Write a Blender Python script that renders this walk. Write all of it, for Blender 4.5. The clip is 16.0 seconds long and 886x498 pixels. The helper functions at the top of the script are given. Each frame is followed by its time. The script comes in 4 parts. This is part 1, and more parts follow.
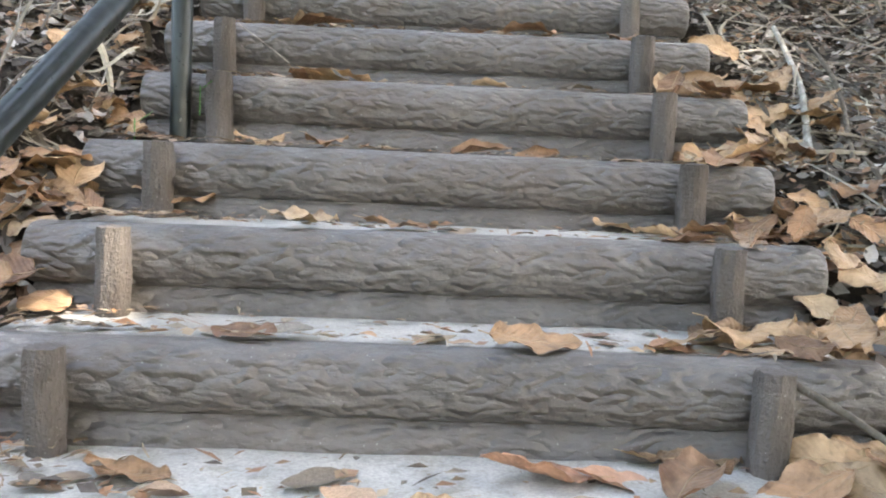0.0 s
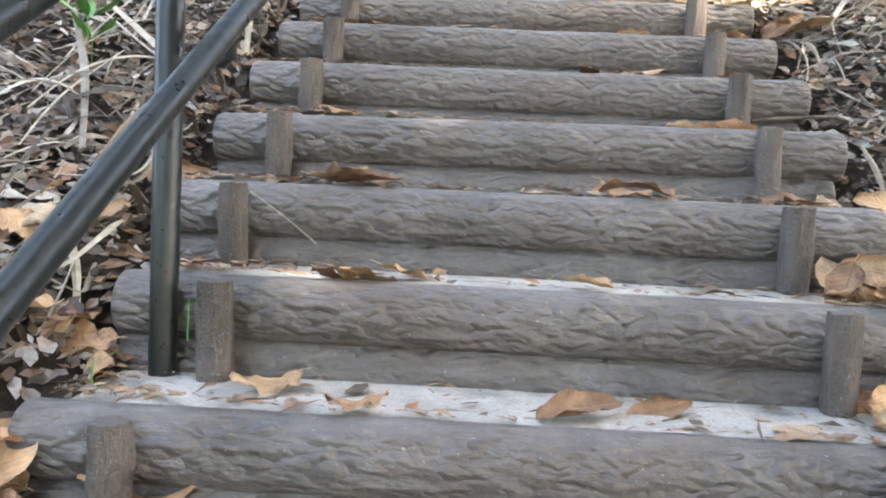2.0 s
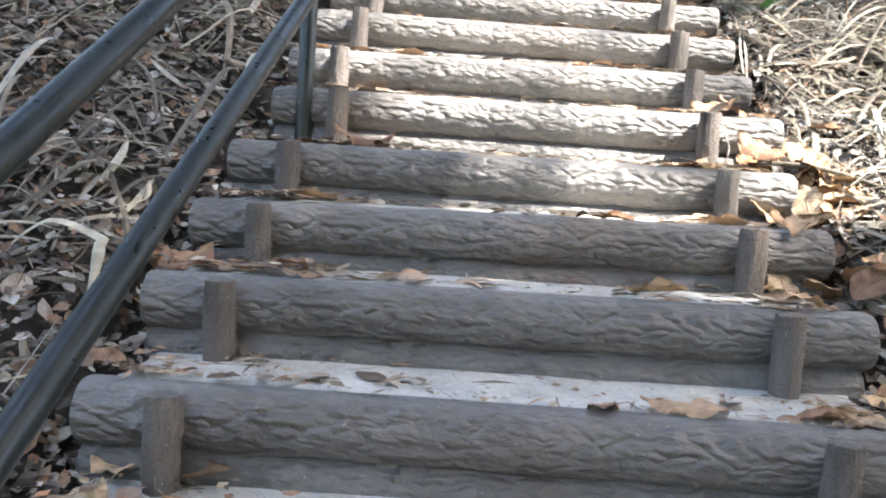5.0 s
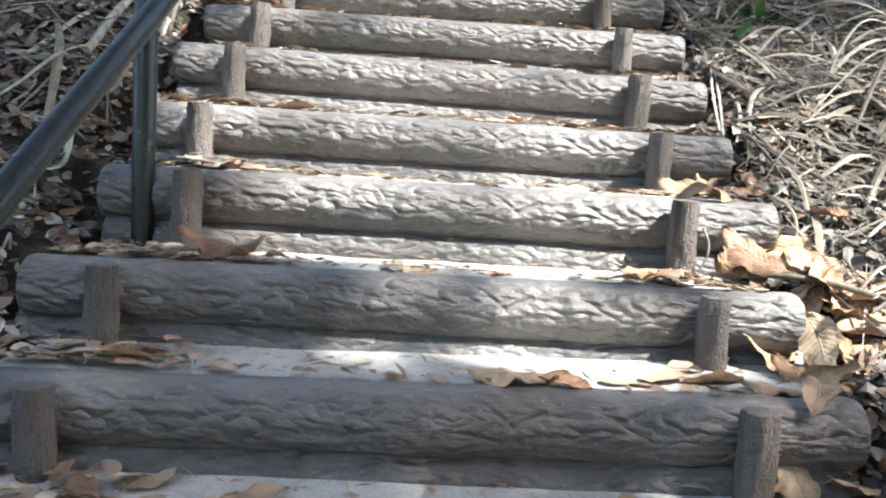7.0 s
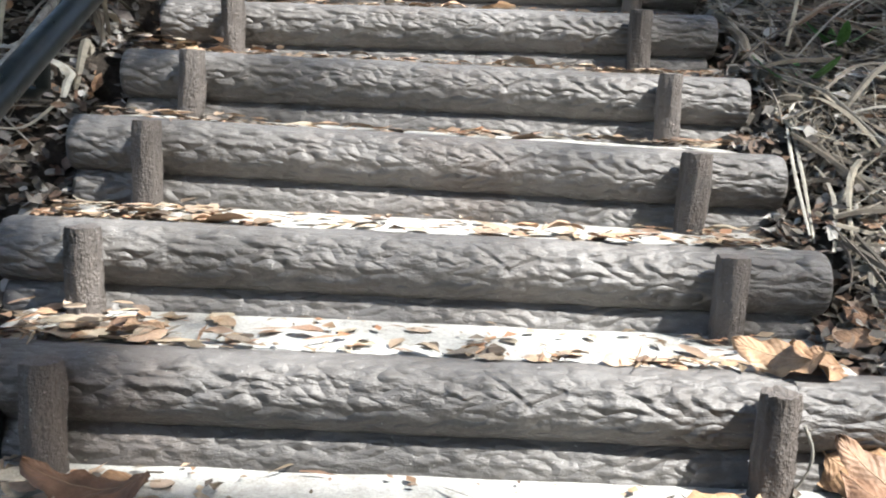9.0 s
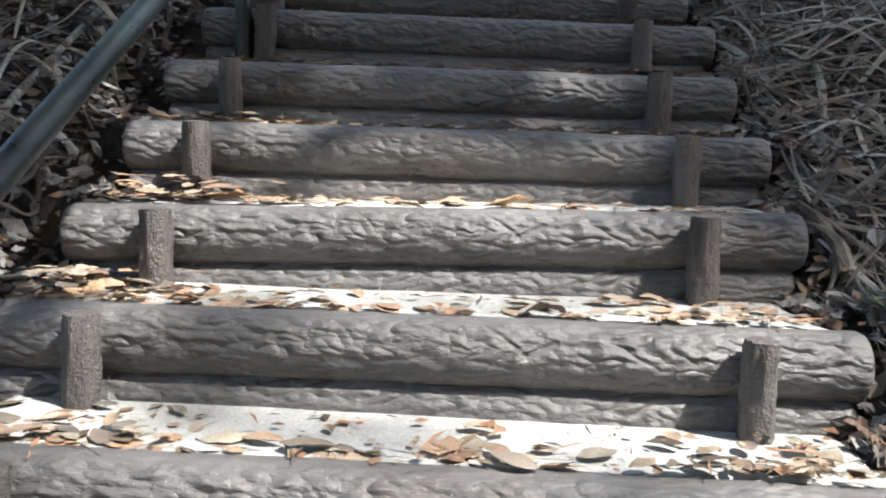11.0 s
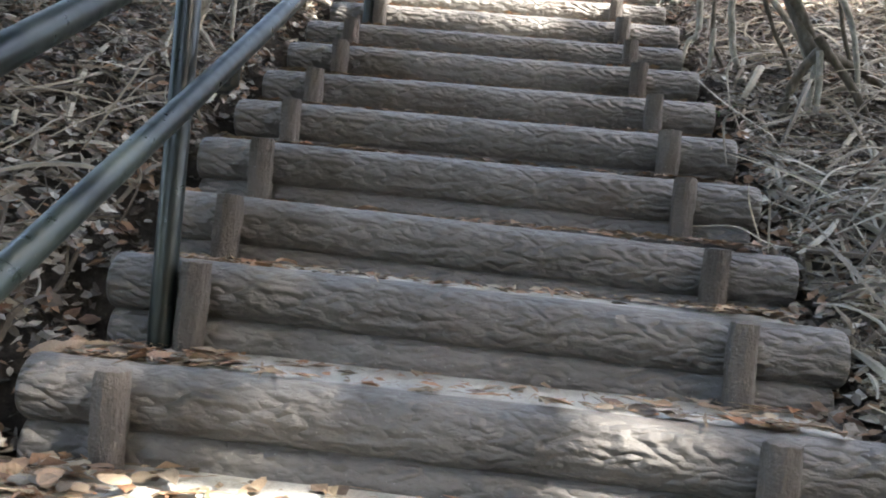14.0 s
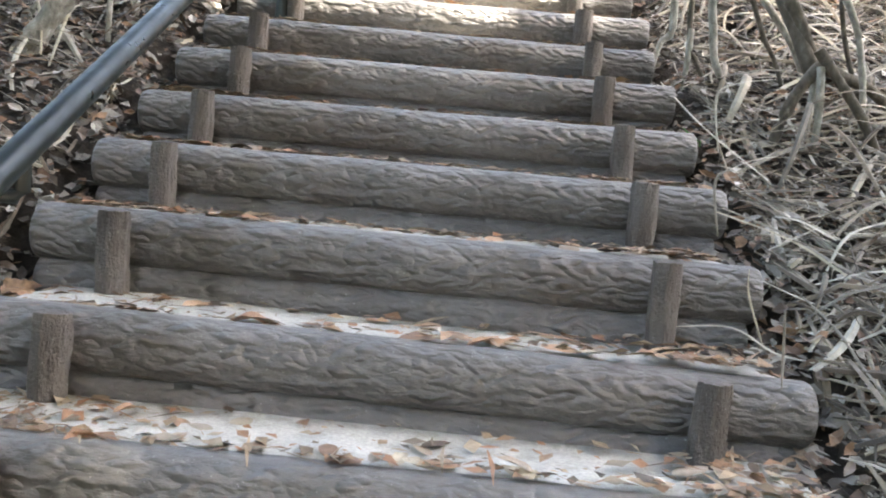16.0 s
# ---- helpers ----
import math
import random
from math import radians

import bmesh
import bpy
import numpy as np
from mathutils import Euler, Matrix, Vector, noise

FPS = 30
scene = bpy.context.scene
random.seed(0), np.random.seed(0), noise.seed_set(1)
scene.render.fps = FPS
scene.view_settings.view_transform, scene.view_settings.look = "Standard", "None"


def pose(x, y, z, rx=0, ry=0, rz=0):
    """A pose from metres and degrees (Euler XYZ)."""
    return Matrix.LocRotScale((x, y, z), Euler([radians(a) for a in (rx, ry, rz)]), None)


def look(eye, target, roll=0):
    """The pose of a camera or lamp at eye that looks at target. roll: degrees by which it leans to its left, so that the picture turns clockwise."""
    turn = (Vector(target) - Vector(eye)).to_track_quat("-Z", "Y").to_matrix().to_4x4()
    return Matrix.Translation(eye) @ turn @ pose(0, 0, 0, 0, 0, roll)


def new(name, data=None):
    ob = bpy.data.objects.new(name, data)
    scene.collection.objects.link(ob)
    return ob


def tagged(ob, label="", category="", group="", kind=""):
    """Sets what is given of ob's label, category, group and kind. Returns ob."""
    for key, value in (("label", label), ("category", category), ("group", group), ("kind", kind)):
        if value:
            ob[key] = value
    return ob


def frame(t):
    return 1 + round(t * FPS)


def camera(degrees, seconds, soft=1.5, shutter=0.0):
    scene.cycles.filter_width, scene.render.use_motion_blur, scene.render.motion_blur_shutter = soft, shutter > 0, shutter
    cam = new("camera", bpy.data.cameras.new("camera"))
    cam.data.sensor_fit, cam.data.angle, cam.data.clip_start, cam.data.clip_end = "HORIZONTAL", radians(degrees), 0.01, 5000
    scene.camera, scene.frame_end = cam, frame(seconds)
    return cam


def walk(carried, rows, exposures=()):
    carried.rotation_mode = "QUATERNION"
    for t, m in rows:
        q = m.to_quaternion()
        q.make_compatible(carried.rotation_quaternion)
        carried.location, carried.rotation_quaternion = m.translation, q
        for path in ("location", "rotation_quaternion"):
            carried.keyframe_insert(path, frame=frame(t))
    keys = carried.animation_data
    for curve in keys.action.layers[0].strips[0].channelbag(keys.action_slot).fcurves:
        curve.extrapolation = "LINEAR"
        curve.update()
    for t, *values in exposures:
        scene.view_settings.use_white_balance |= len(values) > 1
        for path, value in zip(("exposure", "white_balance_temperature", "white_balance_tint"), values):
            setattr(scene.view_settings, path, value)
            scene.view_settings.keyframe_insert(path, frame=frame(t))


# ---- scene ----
# ---- camera ----
cam = camera(54.48, 16.0, soft=2.0)
#PATH_BEGIN
ROWS = [(0.0, -0.026, -1.398, 0.332, -0.697, -5.877, -2.83), (0.5, -0.076, -1.194, 0.48, 0.847, -5.749, -4.369), (1.0, -0.066, -1.066, 0.572, 1.579, -5.104, -4.884), (1.5, -0.044, -0.855, 0.713, 2.502, -4.633, -4.762), (2.0, -0.072, -0.676, 0.764, 3.564, -4.777, -2.874), (2.5, -0.073, -0.554, 0.951, 1.378, -3.858, -2.063), (3.0, -0.075, -0.349, 0.99, 0.807, -4.374, -4.486), (3.5, -0.066, -0.148, 1.135, 4.92, -4.484, -4.702), (6.0, -0.043, 0.712, 1.706, -0.619, -5.636, -2.506), (6.5, -0.007, 0.915, 1.764, -2.628, -5.714, -2.175), (7.0, 0.02, 1.101, 1.884, -0.39, -6.564, -3.352), (7.5, 0.023, 1.318, 1.998, -1.883, -7.518, -2.995), (8.0, 0.056, 1.435, 2.079, -2.261, -6.297, -4.811), (8.5, 0.099, 1.622, 2.227, -3.225, -7.679, -3.263), (9.0, 0.077, 1.84, 2.244, 0.697, -9.783, -2.374), (9.5, 0.089, 2.02, 2.391, 1.163, -9.339, -1.329), (12.0, 0.058, 2.94, 2.781, 2.161, -6.878, -2.608), (12.5, 0.037, 3.085, 2.865, 5.586, -7.543, -2.774), (13.0, 0.022, 3.225, 3.003, 4.387, -4.71, -4.229), (13.5, 0.059, 3.352, 3.066, -0.235, -4.101, -3.981), (14.0, 0.098, 3.542, 3.204, 3.549, -0.795, -5.308), (14.5, 0.072, 3.704, 3.203, 6.353, -3.909, -2.923), (15.0, 0.066, 3.858, 3.377, 4.862, -1.724, -3.17), (15.5, 0.116, 4.008, 3.429, 1.317, -2.389, -3.203), (16.0, 0.129, 4.146, 3.564, 0.605, -4.154, -4.943)]
#PATH_END
PATH = [(t, pose(x, y, z, 90 + pitch, roll, yaw)) for t, x, y, z, yaw, pitch, roll in ROWS]
STOPS = [(0.0, 4.55), (2.5, 4.6), (3.5, 4.35), (4.5, 4.0), (6.0, 3.6), (7.5, 3.05), (9.0, 2.65), (12.0, 2.2), (12.5, 2.1), (13.0, 2.15), (13.5, 2.85), (14.0, 3.7), (14.5, 3.85), (15.0, 4.0), (16.0, 4.4)]
EXPOSURES = [(t, e, float(np.interp(t, (0, 3.5, 6, 13.2, 14, 16), (8050, 7500, 6500, 6350, 7100, 7350))), 10 - 2 * (t > 13) - 3 * (6 <= t <= 13)) for t, e in STOPS]
walk(cam, PATH, EXPOSURES)

# ---- sky and sun ----
SUN = Vector((0.62, -0.33, 0.98)).normalized()
world = bpy.data.worlds.new("sky")
scene.world = world
world.use_nodes = True
sky = world.node_tree.nodes.new("ShaderNodeTexSky")
sky.sky_type = "NISHITA"
sky.sun_disc = False
sky.sun_elevation = math.asin(SUN.z)
sky.sun_rotation = math.atan2(SUN.x, SUN.y)
sky.air_density, sky.dust_density, sky.ozone_density = 1.0, 3.0, 1.0
world.node_tree.links.new(sky.outputs[0], world.node_tree.nodes["Background"].inputs[0])
world.node_tree.nodes["Background"].inputs[1].default_value = 0.13
lamp = bpy.data.lights.new("sun", "SUN")
lamp.energy, lamp.angle, lamp.color = 2.6, radians(1.2), (1.0, 0.985, 0.965)
sun = new("sun", lamp)
sun.matrix_world = look(SUN * 30, (0, 0, 0))


# ---- materials ----
def shader(name, rough=0.85):
    m = bpy.data.materials.new(name)
    m.use_nodes = True
    b = m.node_tree.nodes["Principled BSDF"]
    b.inputs["Roughness"].default_value = rough
    b.inputs["Specular IOR Level"].default_value = 0.3
    return m, m.node_tree, b


def node(t, kind, **values):
    n = t.nodes.new(kind)
    for k, v in values.items():
        n.inputs[k.replace("_", " ")].default_value = v
    return n


def noise_at(t, vector, scale, detail=4.0, rough=0.6, stretch=(1, 1, 1)):
    mp = t.nodes.new("ShaderNodeMapping")
    mp.inputs["Scale"].default_value = stretch
    t.links.new(vector, mp.inputs[0])
    n = node(t, "ShaderNodeTexNoise", Scale=scale, Detail=detail, Roughness=rough)
    t.links.new(mp.outputs[0], n.inputs["Vector"])
    return n.outputs[0]


def ramp(t, value, stops):
    r = t.nodes.new("ShaderNodeValToRGB")
    e = r.color_ramp.elements
    while len(e) < len(stops):
        e.new(0.5)
    for el, (p, c) in zip(e, stops):
        el.position = p
        el.color = (*c, 1) if len(c) == 3 else (c[0], c[0], c[0], 1)
    t.links.new(value, r.inputs[0])
    return r.outputs[0]


def mix(t, fac, a, b, mode="MIX"):
    m = t.nodes.new("ShaderNodeMix")
    m.data_type, m.blend_type = "RGBA", mode
    for s, v in ((m.inputs[0], fac), (m.inputs[6], a), (m.inputs[7], b)):
        if hasattr(v, "links"):
            t.links.new(v, s)
        else:
            s.default_value = v if isinstance(v, float) else (*v, 1)
    return m.outputs[2]


def bump(t, b, height, strength, distance):
    n = node(t, "ShaderNodeBump", Strength=strength, Distance=distance)
    t.links.new(height, n.inputs["Height"])
    t.links.new(n.outputs[0], b.inputs["Normal"])


def where(t, kind="Object"):
    return t.nodes.new("ShaderNodeTexCoord").outputs[kind]


def place(t):
    return t.nodes.new("ShaderNodeNewGeometry").outputs["Position"]


def calc(t, op, a, b_=None, c=None):
    n = t.nodes.new("ShaderNodeMath")
    n.operation = op
    for i, v in enumerate((a, b_, c)):
        if v is None:
            continue
        if hasattr(v, "links"):
            t.links.new(v, n.inputs[i])
        else:
            n.inputs[i].default_value = v
    return n.outputs[0]


def paint_colour(t, dark, light, grain):
    """Matt brown-grey paint on cast concrete, dusty and stained in places."""
    w = place(t)
    c = ramp(t, noise_at(t, w, 3.0, 5), [(0.3, dark), (0.72, light)])
    c = mix(t, 0.45, c, ramp(t, grain, [(0.3, (0.38,)), (0.7, (0.72,))]), "OVERLAY")
    dust = ramp(t, noise_at(t, w, 9, 8, 0.75), [(0.56, (0.0,)), (0.78, (0.4,))])
    c = mix(t, dust, c, (0.27, 0.25, 0.235))
    rust = ramp(t, noise_at(t, w, 1.7, 4, 0.6), [(0.52, (0.0,)), (0.75, (0.45,))])
    c = mix(t, rust, c, (0.115, 0.078, 0.058))
    fleck = ramp(t, noise_at(t, w, 160, 2, 0.5), [(0.70, (0.0,)), (0.76, (0.7,))])
    return mix(t, fleck, c, (0.45, 0.44, 0.42))


def bark_wave(t, u, s, seed, marks=()):
    """Long wavy plates of moulded bark parted by narrow creases; marks: single deeper cuts as (u, s, u, s)."""
    xyz = t.nodes.new("ShaderNodeCombineXYZ")
    t.links.new(u, xyz.inputs[0])
    t.links.new(s, xyz.inputs[1])
    xyz.inputs[2].default_value = seed
    v = xyz.outputs[0]
    mp = t.nodes.new("ShaderNodeMapping")
    mp.inputs["Scale"].default_value = (22, 26, 1)
    t.links.new(v, mp.inputs[0])
    warp = node(t, "ShaderNodeTexNoise", Scale=1.0, Detail=2.0)
    t.links.new(mp.outputs[0], warp.inputs["Vector"])
    bent = t.nodes.new("ShaderNodeVectorMath")
    bent.operation = "MULTIPLY_ADD"
    t.links.new(warp.outputs["Color"], bent.inputs[0])
    bent.inputs[1].default_value = (0.018, 0.016, 0)
    t.links.new(v, bent.inputs[2])

    def creases(stretch, width, power):
        n = noise_at(t, bent.outputs[0], 1.0, 0.5, 0.5, stretch)
        away = calc(t, "ABSOLUTE", calc(t, "SUBTRACT", n, 0.5))
        return calc(t, "POWER", calc(t, "MINIMUM", calc(t, "MULTIPLY", away, width), 1.0), power)

    mq = t.nodes.new("ShaderNodeMapping")
    mq.inputs["Scale"].default_value = (20, 46, 1)
    t.links.new(bent.outputs[0], mq.inputs[0])
    cells = t.nodes.new("ShaderNodeTexVoronoi")
    cells.voronoi_dimensions, cells.feature = "2D", "SMOOTH_F1"
    cells.inputs["Scale"].default_value, cells.inputs["Smoothness"].default_value = 1.0, 0.3
    t.links.new(mq.outputs[0], cells.inputs["Vector"])
    lumps = noise_at(t, v, 1.0, 3.5, 0.65, (34, 75, 1))
    deep = ramp(t, noise_at(t, v, 1.0, 1, 0.5, (5, 14, 5)), [(0.35, (0.4,)), (0.55, (1.0,))])
    total = calc(t, "MULTIPLY", calc(t, "MULTIPLY", creases((19, 37, 1), 3.4, 0.95), 0.85), deep)
    total = calc(t, "MULTIPLY_ADD", cells.outputs["Distance"], -0.70, total)
    total = calc(t, "MULTIPLY_ADD", lumps, 0.65, total)
    for u0, s0, u1, s1 in marks:
        du, ds = u1 - u0, s1 - s0
        ln2 = du * du + ds * ds
        pu, ps = calc(t, "SUBTRACT", u, u0), calc(t, "SUBTRACT", s, s0)
        f = calc(t, "MULTIPLY_ADD", pu, du / ln2, calc(t, "MULTIPLY", ps, ds / ln2))
        f = calc(t, "MINIMUM", calc(t, "MAXIMUM", f, 0.0), 1.0)
        a = calc(t, "MULTIPLY_ADD", f, -du, pu)
        b = calc(t, "MULTIPLY_ADD", f, -ds, ps)
        d = calc(t, "SQRT", calc(t, "MULTIPLY_ADD", a, a, calc(t, "MULTIPLY", b, b)))
        cut = calc(t, "MAXIMUM", calc(t, "MULTIPLY_ADD", d, -130.0, 1.0), 0.0)
        total = calc(t, "MULTIPLY_ADD", cut, -0.40, total)
    return total


def log_material(name, dark, light, seed, depth, marks=()):
    m, t, b = shader(name, 0.5)
    b.inputs["Specular IOR Level"].default_value = 0.45
    uv = t.nodes.new("ShaderNodeUVMap").outputs[0]
    sep = t.nodes.new("ShaderNodeSeparateXYZ")
    t.links.new(uv, sep.inputs[0])
    wave = bark_wave(t, sep.outputs[0], sep.outputs[1], seed, marks)
    crown = ramp(t, sep.outputs[1], [(0.0, (0.10,)), (0.02, (0.35,)), (0.05, (1.0,))])
    wave = calc(t, "MULTIPLY", wave, crown)
    grain = noise_at(t, where(t), 40, 6, 0.7, (0.5, 1, 1))
    t.links.new(paint_colour(t, dark, light, grain), b.inputs["Base Color"])
    spot = noise_at(t, place(t), 110, 4, 0.65)
    t.links.new(ramp(t, spot, [(0.3, (0.38,)), (0.7, (0.62,))]), b.inputs["Roughness"])
    n1 = node(t, "ShaderNodeBump", Strength=1.0, Distance=depth)
    t.links.new(wave, n1.inputs["Height"])
    n2 = node(t, "ShaderNodeBump", Strength=0.5, Distance=0.003)
    t.links.new(spot, n2.inputs["Height"])
    t.links.new(n1.outputs[0], n2.inputs["Normal"])
    t.links.new(n2.outputs[0], b.inputs["Normal"])
    return m


def post_material():
    m, t, b = shader("painted_concrete_stump", 0.65)
    o = where(t)
    fibre = noise_at(t, o, 55, 4, 0.65, (1, 1, 0.3))
    fibre = calc(t, "MULTIPLY_ADD", noise_at(t, o, 150, 3, 0.6), 0.45, fibre)
    t.links.new(paint_colour(t, (0.066, 0.056, 0.050), (0.135, 0.118, 0.108), fibre), b.inputs["Base Color"])
    bump(t, b, fibre, 1.0, 0.014)
    return m


LOG = log_material("painted_concrete_bark", (0.080, 0.073, 0.068), (0.158, 0.148, 0.140), 2.0, 0.0125, ((0.955, 0.038, 1.03, 0.095), (1.03, 0.095, 1.09, 0.070)))
LOG_LOW = log_material("painted_concrete_bark_lower", (0.080, 0.073, 0.068), (0.154, 0.144, 0.136), 41.0, 0.0095, ((0.12, 0.05, 0.20, 0.10),))
POST = post_material()


def cement():
    m, t, b = shader("weathered_cement", 0.9)
    w = place(t)
    c = ramp(t, noise_at(t, w, 5, 6, 0.65), [(0.3, (0.34, 0.335, 0.315)), (0.7, (0.54, 0.525, 0.485))])
    pits = noise_at(t, w, 140, 4, 0.7)
    c = mix(t, 0.5, c, ramp(t, pits, [(0.32, (0.25,)), (0.6, (0.6,))]), "OVERLAY")
    stain = ramp(t, noise_at(t, w, 11, 7, 0.75), [(0.50, (0.0,)), (0.70, (0.65,))])
    c = mix(t, stain, c, (0.19, 0.17, 0.14))
    t.links.new(c, b.inputs["Base Color"])
    bump(t, b, pits, 0.5, 0.003)
    return m


CEMENT = cement()


def steel():
    m, t, b = shader("dark_green_painted_steel", 0.35)
    w = place(t)
    c = ramp(t, noise_at(t, w, 14, 6, 0.7), [(0.35, (0.006, 0.010, 0.010)), (0.7, (0.013, 0.019, 0.019))])
    worn = ramp(t, noise_at(t, w, 60, 5, 0.7), [(0.68, (0.0,)), (0.74, (0.5,))])
    c = mix(t, worn, c, (0.12, 0.12, 0.11))
    t.links.new(c, b.inputs["Base Color"])
    b.inputs["Specular IOR Level"].default_value = 0.45
    t.links.new(ramp(t, noise_at(t, w, 30, 4), [(0.3, (0.25,)), (0.7, (0.5,))]), b.inputs["Roughness"])
    return m


STEEL = steel()


def leaf_material(name, palette, per_island=True, rough=0.6):
    m, t, b = shader(name, rough)
    if per_island:
        r = t.nodes.new("ShaderNodeNewGeometry").outputs["Random Per Island"]
    else:
        r = t.nodes.new("ShaderNodeObjectInfo").outputs["Random"]
    n = len(palette)
    c = ramp(t, r, [((i + 0.5) / n, p) for i, p in enumerate(palette)])
    o = where(t) if not per_island else place(t)
    blot = noise_at(t, o, 22, 5, 0.7)
    c = mix(t, 0.8, c, ramp(t, blot, [(0.28, (0.22,)), (0.68, (0.68,))]), "OVERLAY")
    vein = noise_at(t, o, 120, 3, 0.6, (1, 0.25, 1))
    t.links.new(c, b.inputs["Base Color"])
    bump(t, b, vein, 0.4, 0.002)
    b.inputs["Subsurface Weight"].default_value = 0.0
    return m


def single_leaf_material(name, palette, scar):
    """A dry leaf with a pale rib, side veins, dark scorched patches and a browned rim."""
    m, t, b = shader(name, 0.55)
    n = len(palette)
    r = t.nodes.new("ShaderNodeObjectInfo").outputs["Random"]
    c = ramp(t, r, [((i + 0.5) / n, p) for i, p in enumerate(palette)])
    o = where(t)
    sep = t.nodes.new("ShaderNodeSeparateXYZ")
    t.links.new(t.nodes.new("ShaderNodeUVMap").outputs[0], sep.inputs[0])
    across = calc(t, "ABSOLUTE", sep.outputs[1])
    w = place(t)
    blot = noise_at(t, w, 26, 5, 0.65)
    c = mix(t, 0.9, c, ramp(t, blot, [(0.28, (0.24,)), (0.5, (0.5,)), (0.72, (0.66,))]), "OVERLAY")
    burn = calc(t, "MULTIPLY_ADD", across, 0.20, noise_at(t, w, 17, 4, 0.6))
    c = mix(t, ramp(t, burn, [(0.67, (0.0,)), (0.82, (0.75,))]), c, scar)
    fan = calc(t, "FRACT", calc(t, "MULTIPLY_ADD", sep.outputs[0], 13.0, calc(t, "MULTIPLY", across, -2.6)))
    vein = calc(t, "ABSOLUTE", calc(t, "SUBTRACT", fan, 0.5))
    rib = ramp(t, across, [(0.0, (1.0,)), (0.05, (0.0,))])
    c = mix(t, calc(t, "MULTIPLY", rib, 0.5), c, (0.48, 0.36, 0.22))
    t.links.new(c, b.inputs["Base Color"])
    height = calc(t, "MULTIPLY_ADD", vein, 0.55, calc(t, "MULTIPLY_ADD", rib, 0.8, noise_at(t, o, 14, 3, 0.6)))
    bump(t, b, height, 0.8, 0.004)
    return m


BIG_LEAF = single_leaf_material("dry_orange_leaf", [(0.18, 0.10, 0.06), (0.36, 0.22, 0.12), (0.43, 0.285, 0.165), (0.27, 0.15, 0.083), (0.46, 0.315, 0.19), (0.33, 0.18, 0.10), (0.42, 0.32, 0.21), (0.22, 0.13, 0.08)], (0.085, 0.042, 0.024))
PINK_LEAF = single_leaf_material("dry_pink_brown_leaf", [(0.42, 0.22, 0.14), (0.46, 0.27, 0.18)], (0.12, 0.05, 0.03))
SMALL_LEAF = leaf_material("small_dry_leaf", [(0.16, 0.13, 0.10), (0.42, 0.32, 0.22), (0.30, 0.18, 0.12), (0.50, 0.42, 0.31), (0.22, 0.20, 0.17), (0.46, 0.28, 0.17), (0.38, 0.30, 0.23)], False)
LITTER = leaf_material("leaf_litter", [(0.03, 0.026, 0.022), (0.14, 0.12, 0.10), (0.05, 0.038, 0.03), (0.26, 0.235, 0.205), (0.07, 0.062, 0.055), (0.25, 0.15, 0.09), (0.045, 0.04, 0.035), (0.42, 0.40, 0.37), (0.13, 0.08, 0.055)])
DRIFT = leaf_material("drifted_small_leaf", [(0.10, 0.075, 0.055), (0.36, 0.27, 0.19), (0.20, 0.12, 0.08), (0.46, 0.39, 0.29), (0.13, 0.115, 0.10), (0.46, 0.28, 0.17), (0.38, 0.30, 0.23)])
TREAD_LITTER = leaf_material("tread_litter", [(0.12, 0.09, 0.06), (0.34, 0.24, 0.15), (0.22, 0.12, 0.07), (0.42, 0.33, 0.23), (0.17, 0.15, 0.12), (0.38, 0.19, 0.10), (0.10, 0.08, 0.065)])
STRAW = leaf_material("dead_frond_straw", [(0.09, 0.074, 0.055), (0.31, 0.275, 0.215), (0.15, 0.118, 0.082), (0.44, 0.41, 0.35), (0.05, 0.040, 0.030), (0.22, 0.185, 0.14), (0.07, 0.055, 0.04)])
TWIG = leaf_material("twig", [(0.10, 0.08, 0.065), (0.20, 0.17, 0.14), (0.32, 0.29, 0.25)])
CANOPY = leaf_material("canopy_leaf", [(0.04, 0.08, 0.02), (0.06, 0.11, 0.03), (0.05, 0.07, 0.025)])
GREEN = leaf_material("fresh_green_leaf", [(0.07, 0.20, 0.05), (0.12, 0.30, 0.08)], False, 0.4)


def bark_material(name, a, b_, c_):
    m, t, b = shader(name, 0.85)
    w = place(t)
    n = noise_at(t, w, 30, 6, 0.7, (1, 1, 0.5))
    c = ramp(t, n, [(0.3, a), (0.55, b_), (0.75, c_)])
    t.links.new(c, b.inputs["Base Color"])
    bump(t, b, n, 0.6, 0.006)
    return m


PALE_BARK = bark_material("pale_root_bark", (0.10, 0.09, 0.075), (0.34, 0.32, 0.28), (0.60, 0.58, 0.54))
DARK_BARK = bark_material("dark_root_bark", (0.04, 0.035, 0.028), (0.11, 0.095, 0.075), (0.22, 0.20, 0.17))


def soil():
    m, t, b = shader("dark_humus_soil", 0.95)
    w = place(t)
    n = noise_at(t, w, 24, 8, 0.75)
    c = ramp(t, n, [(0.3, (0.016, 0.013, 0.010)), (0.55, (0.050, 0.040, 0.032)), (0.75, (0.13, 0.105, 0.08))])
    t.links.new(c, b.inputs["Base Color"])
    bump(t, b, n, 1.0, 0.03)
    return m


SOIL = soil()


# ---- building helpers ----
def mesh_of(name, verts, faces, material, smooth=False):
    me = bpy.data.meshes.new(name)
    me.from_pydata([tuple(v) for v in verts], [], faces)
    me.materials.append(material)
    if smooth:
        me.shade_smooth()
    me.update()
    return me


def part(name, me, parent=None, label="", m=None):
    ob = new(name, me)
    if parent:
        ob.parent = parent
    if m is not None:
        ob.matrix_basis = m
    return tagged(ob, label) if label else ob


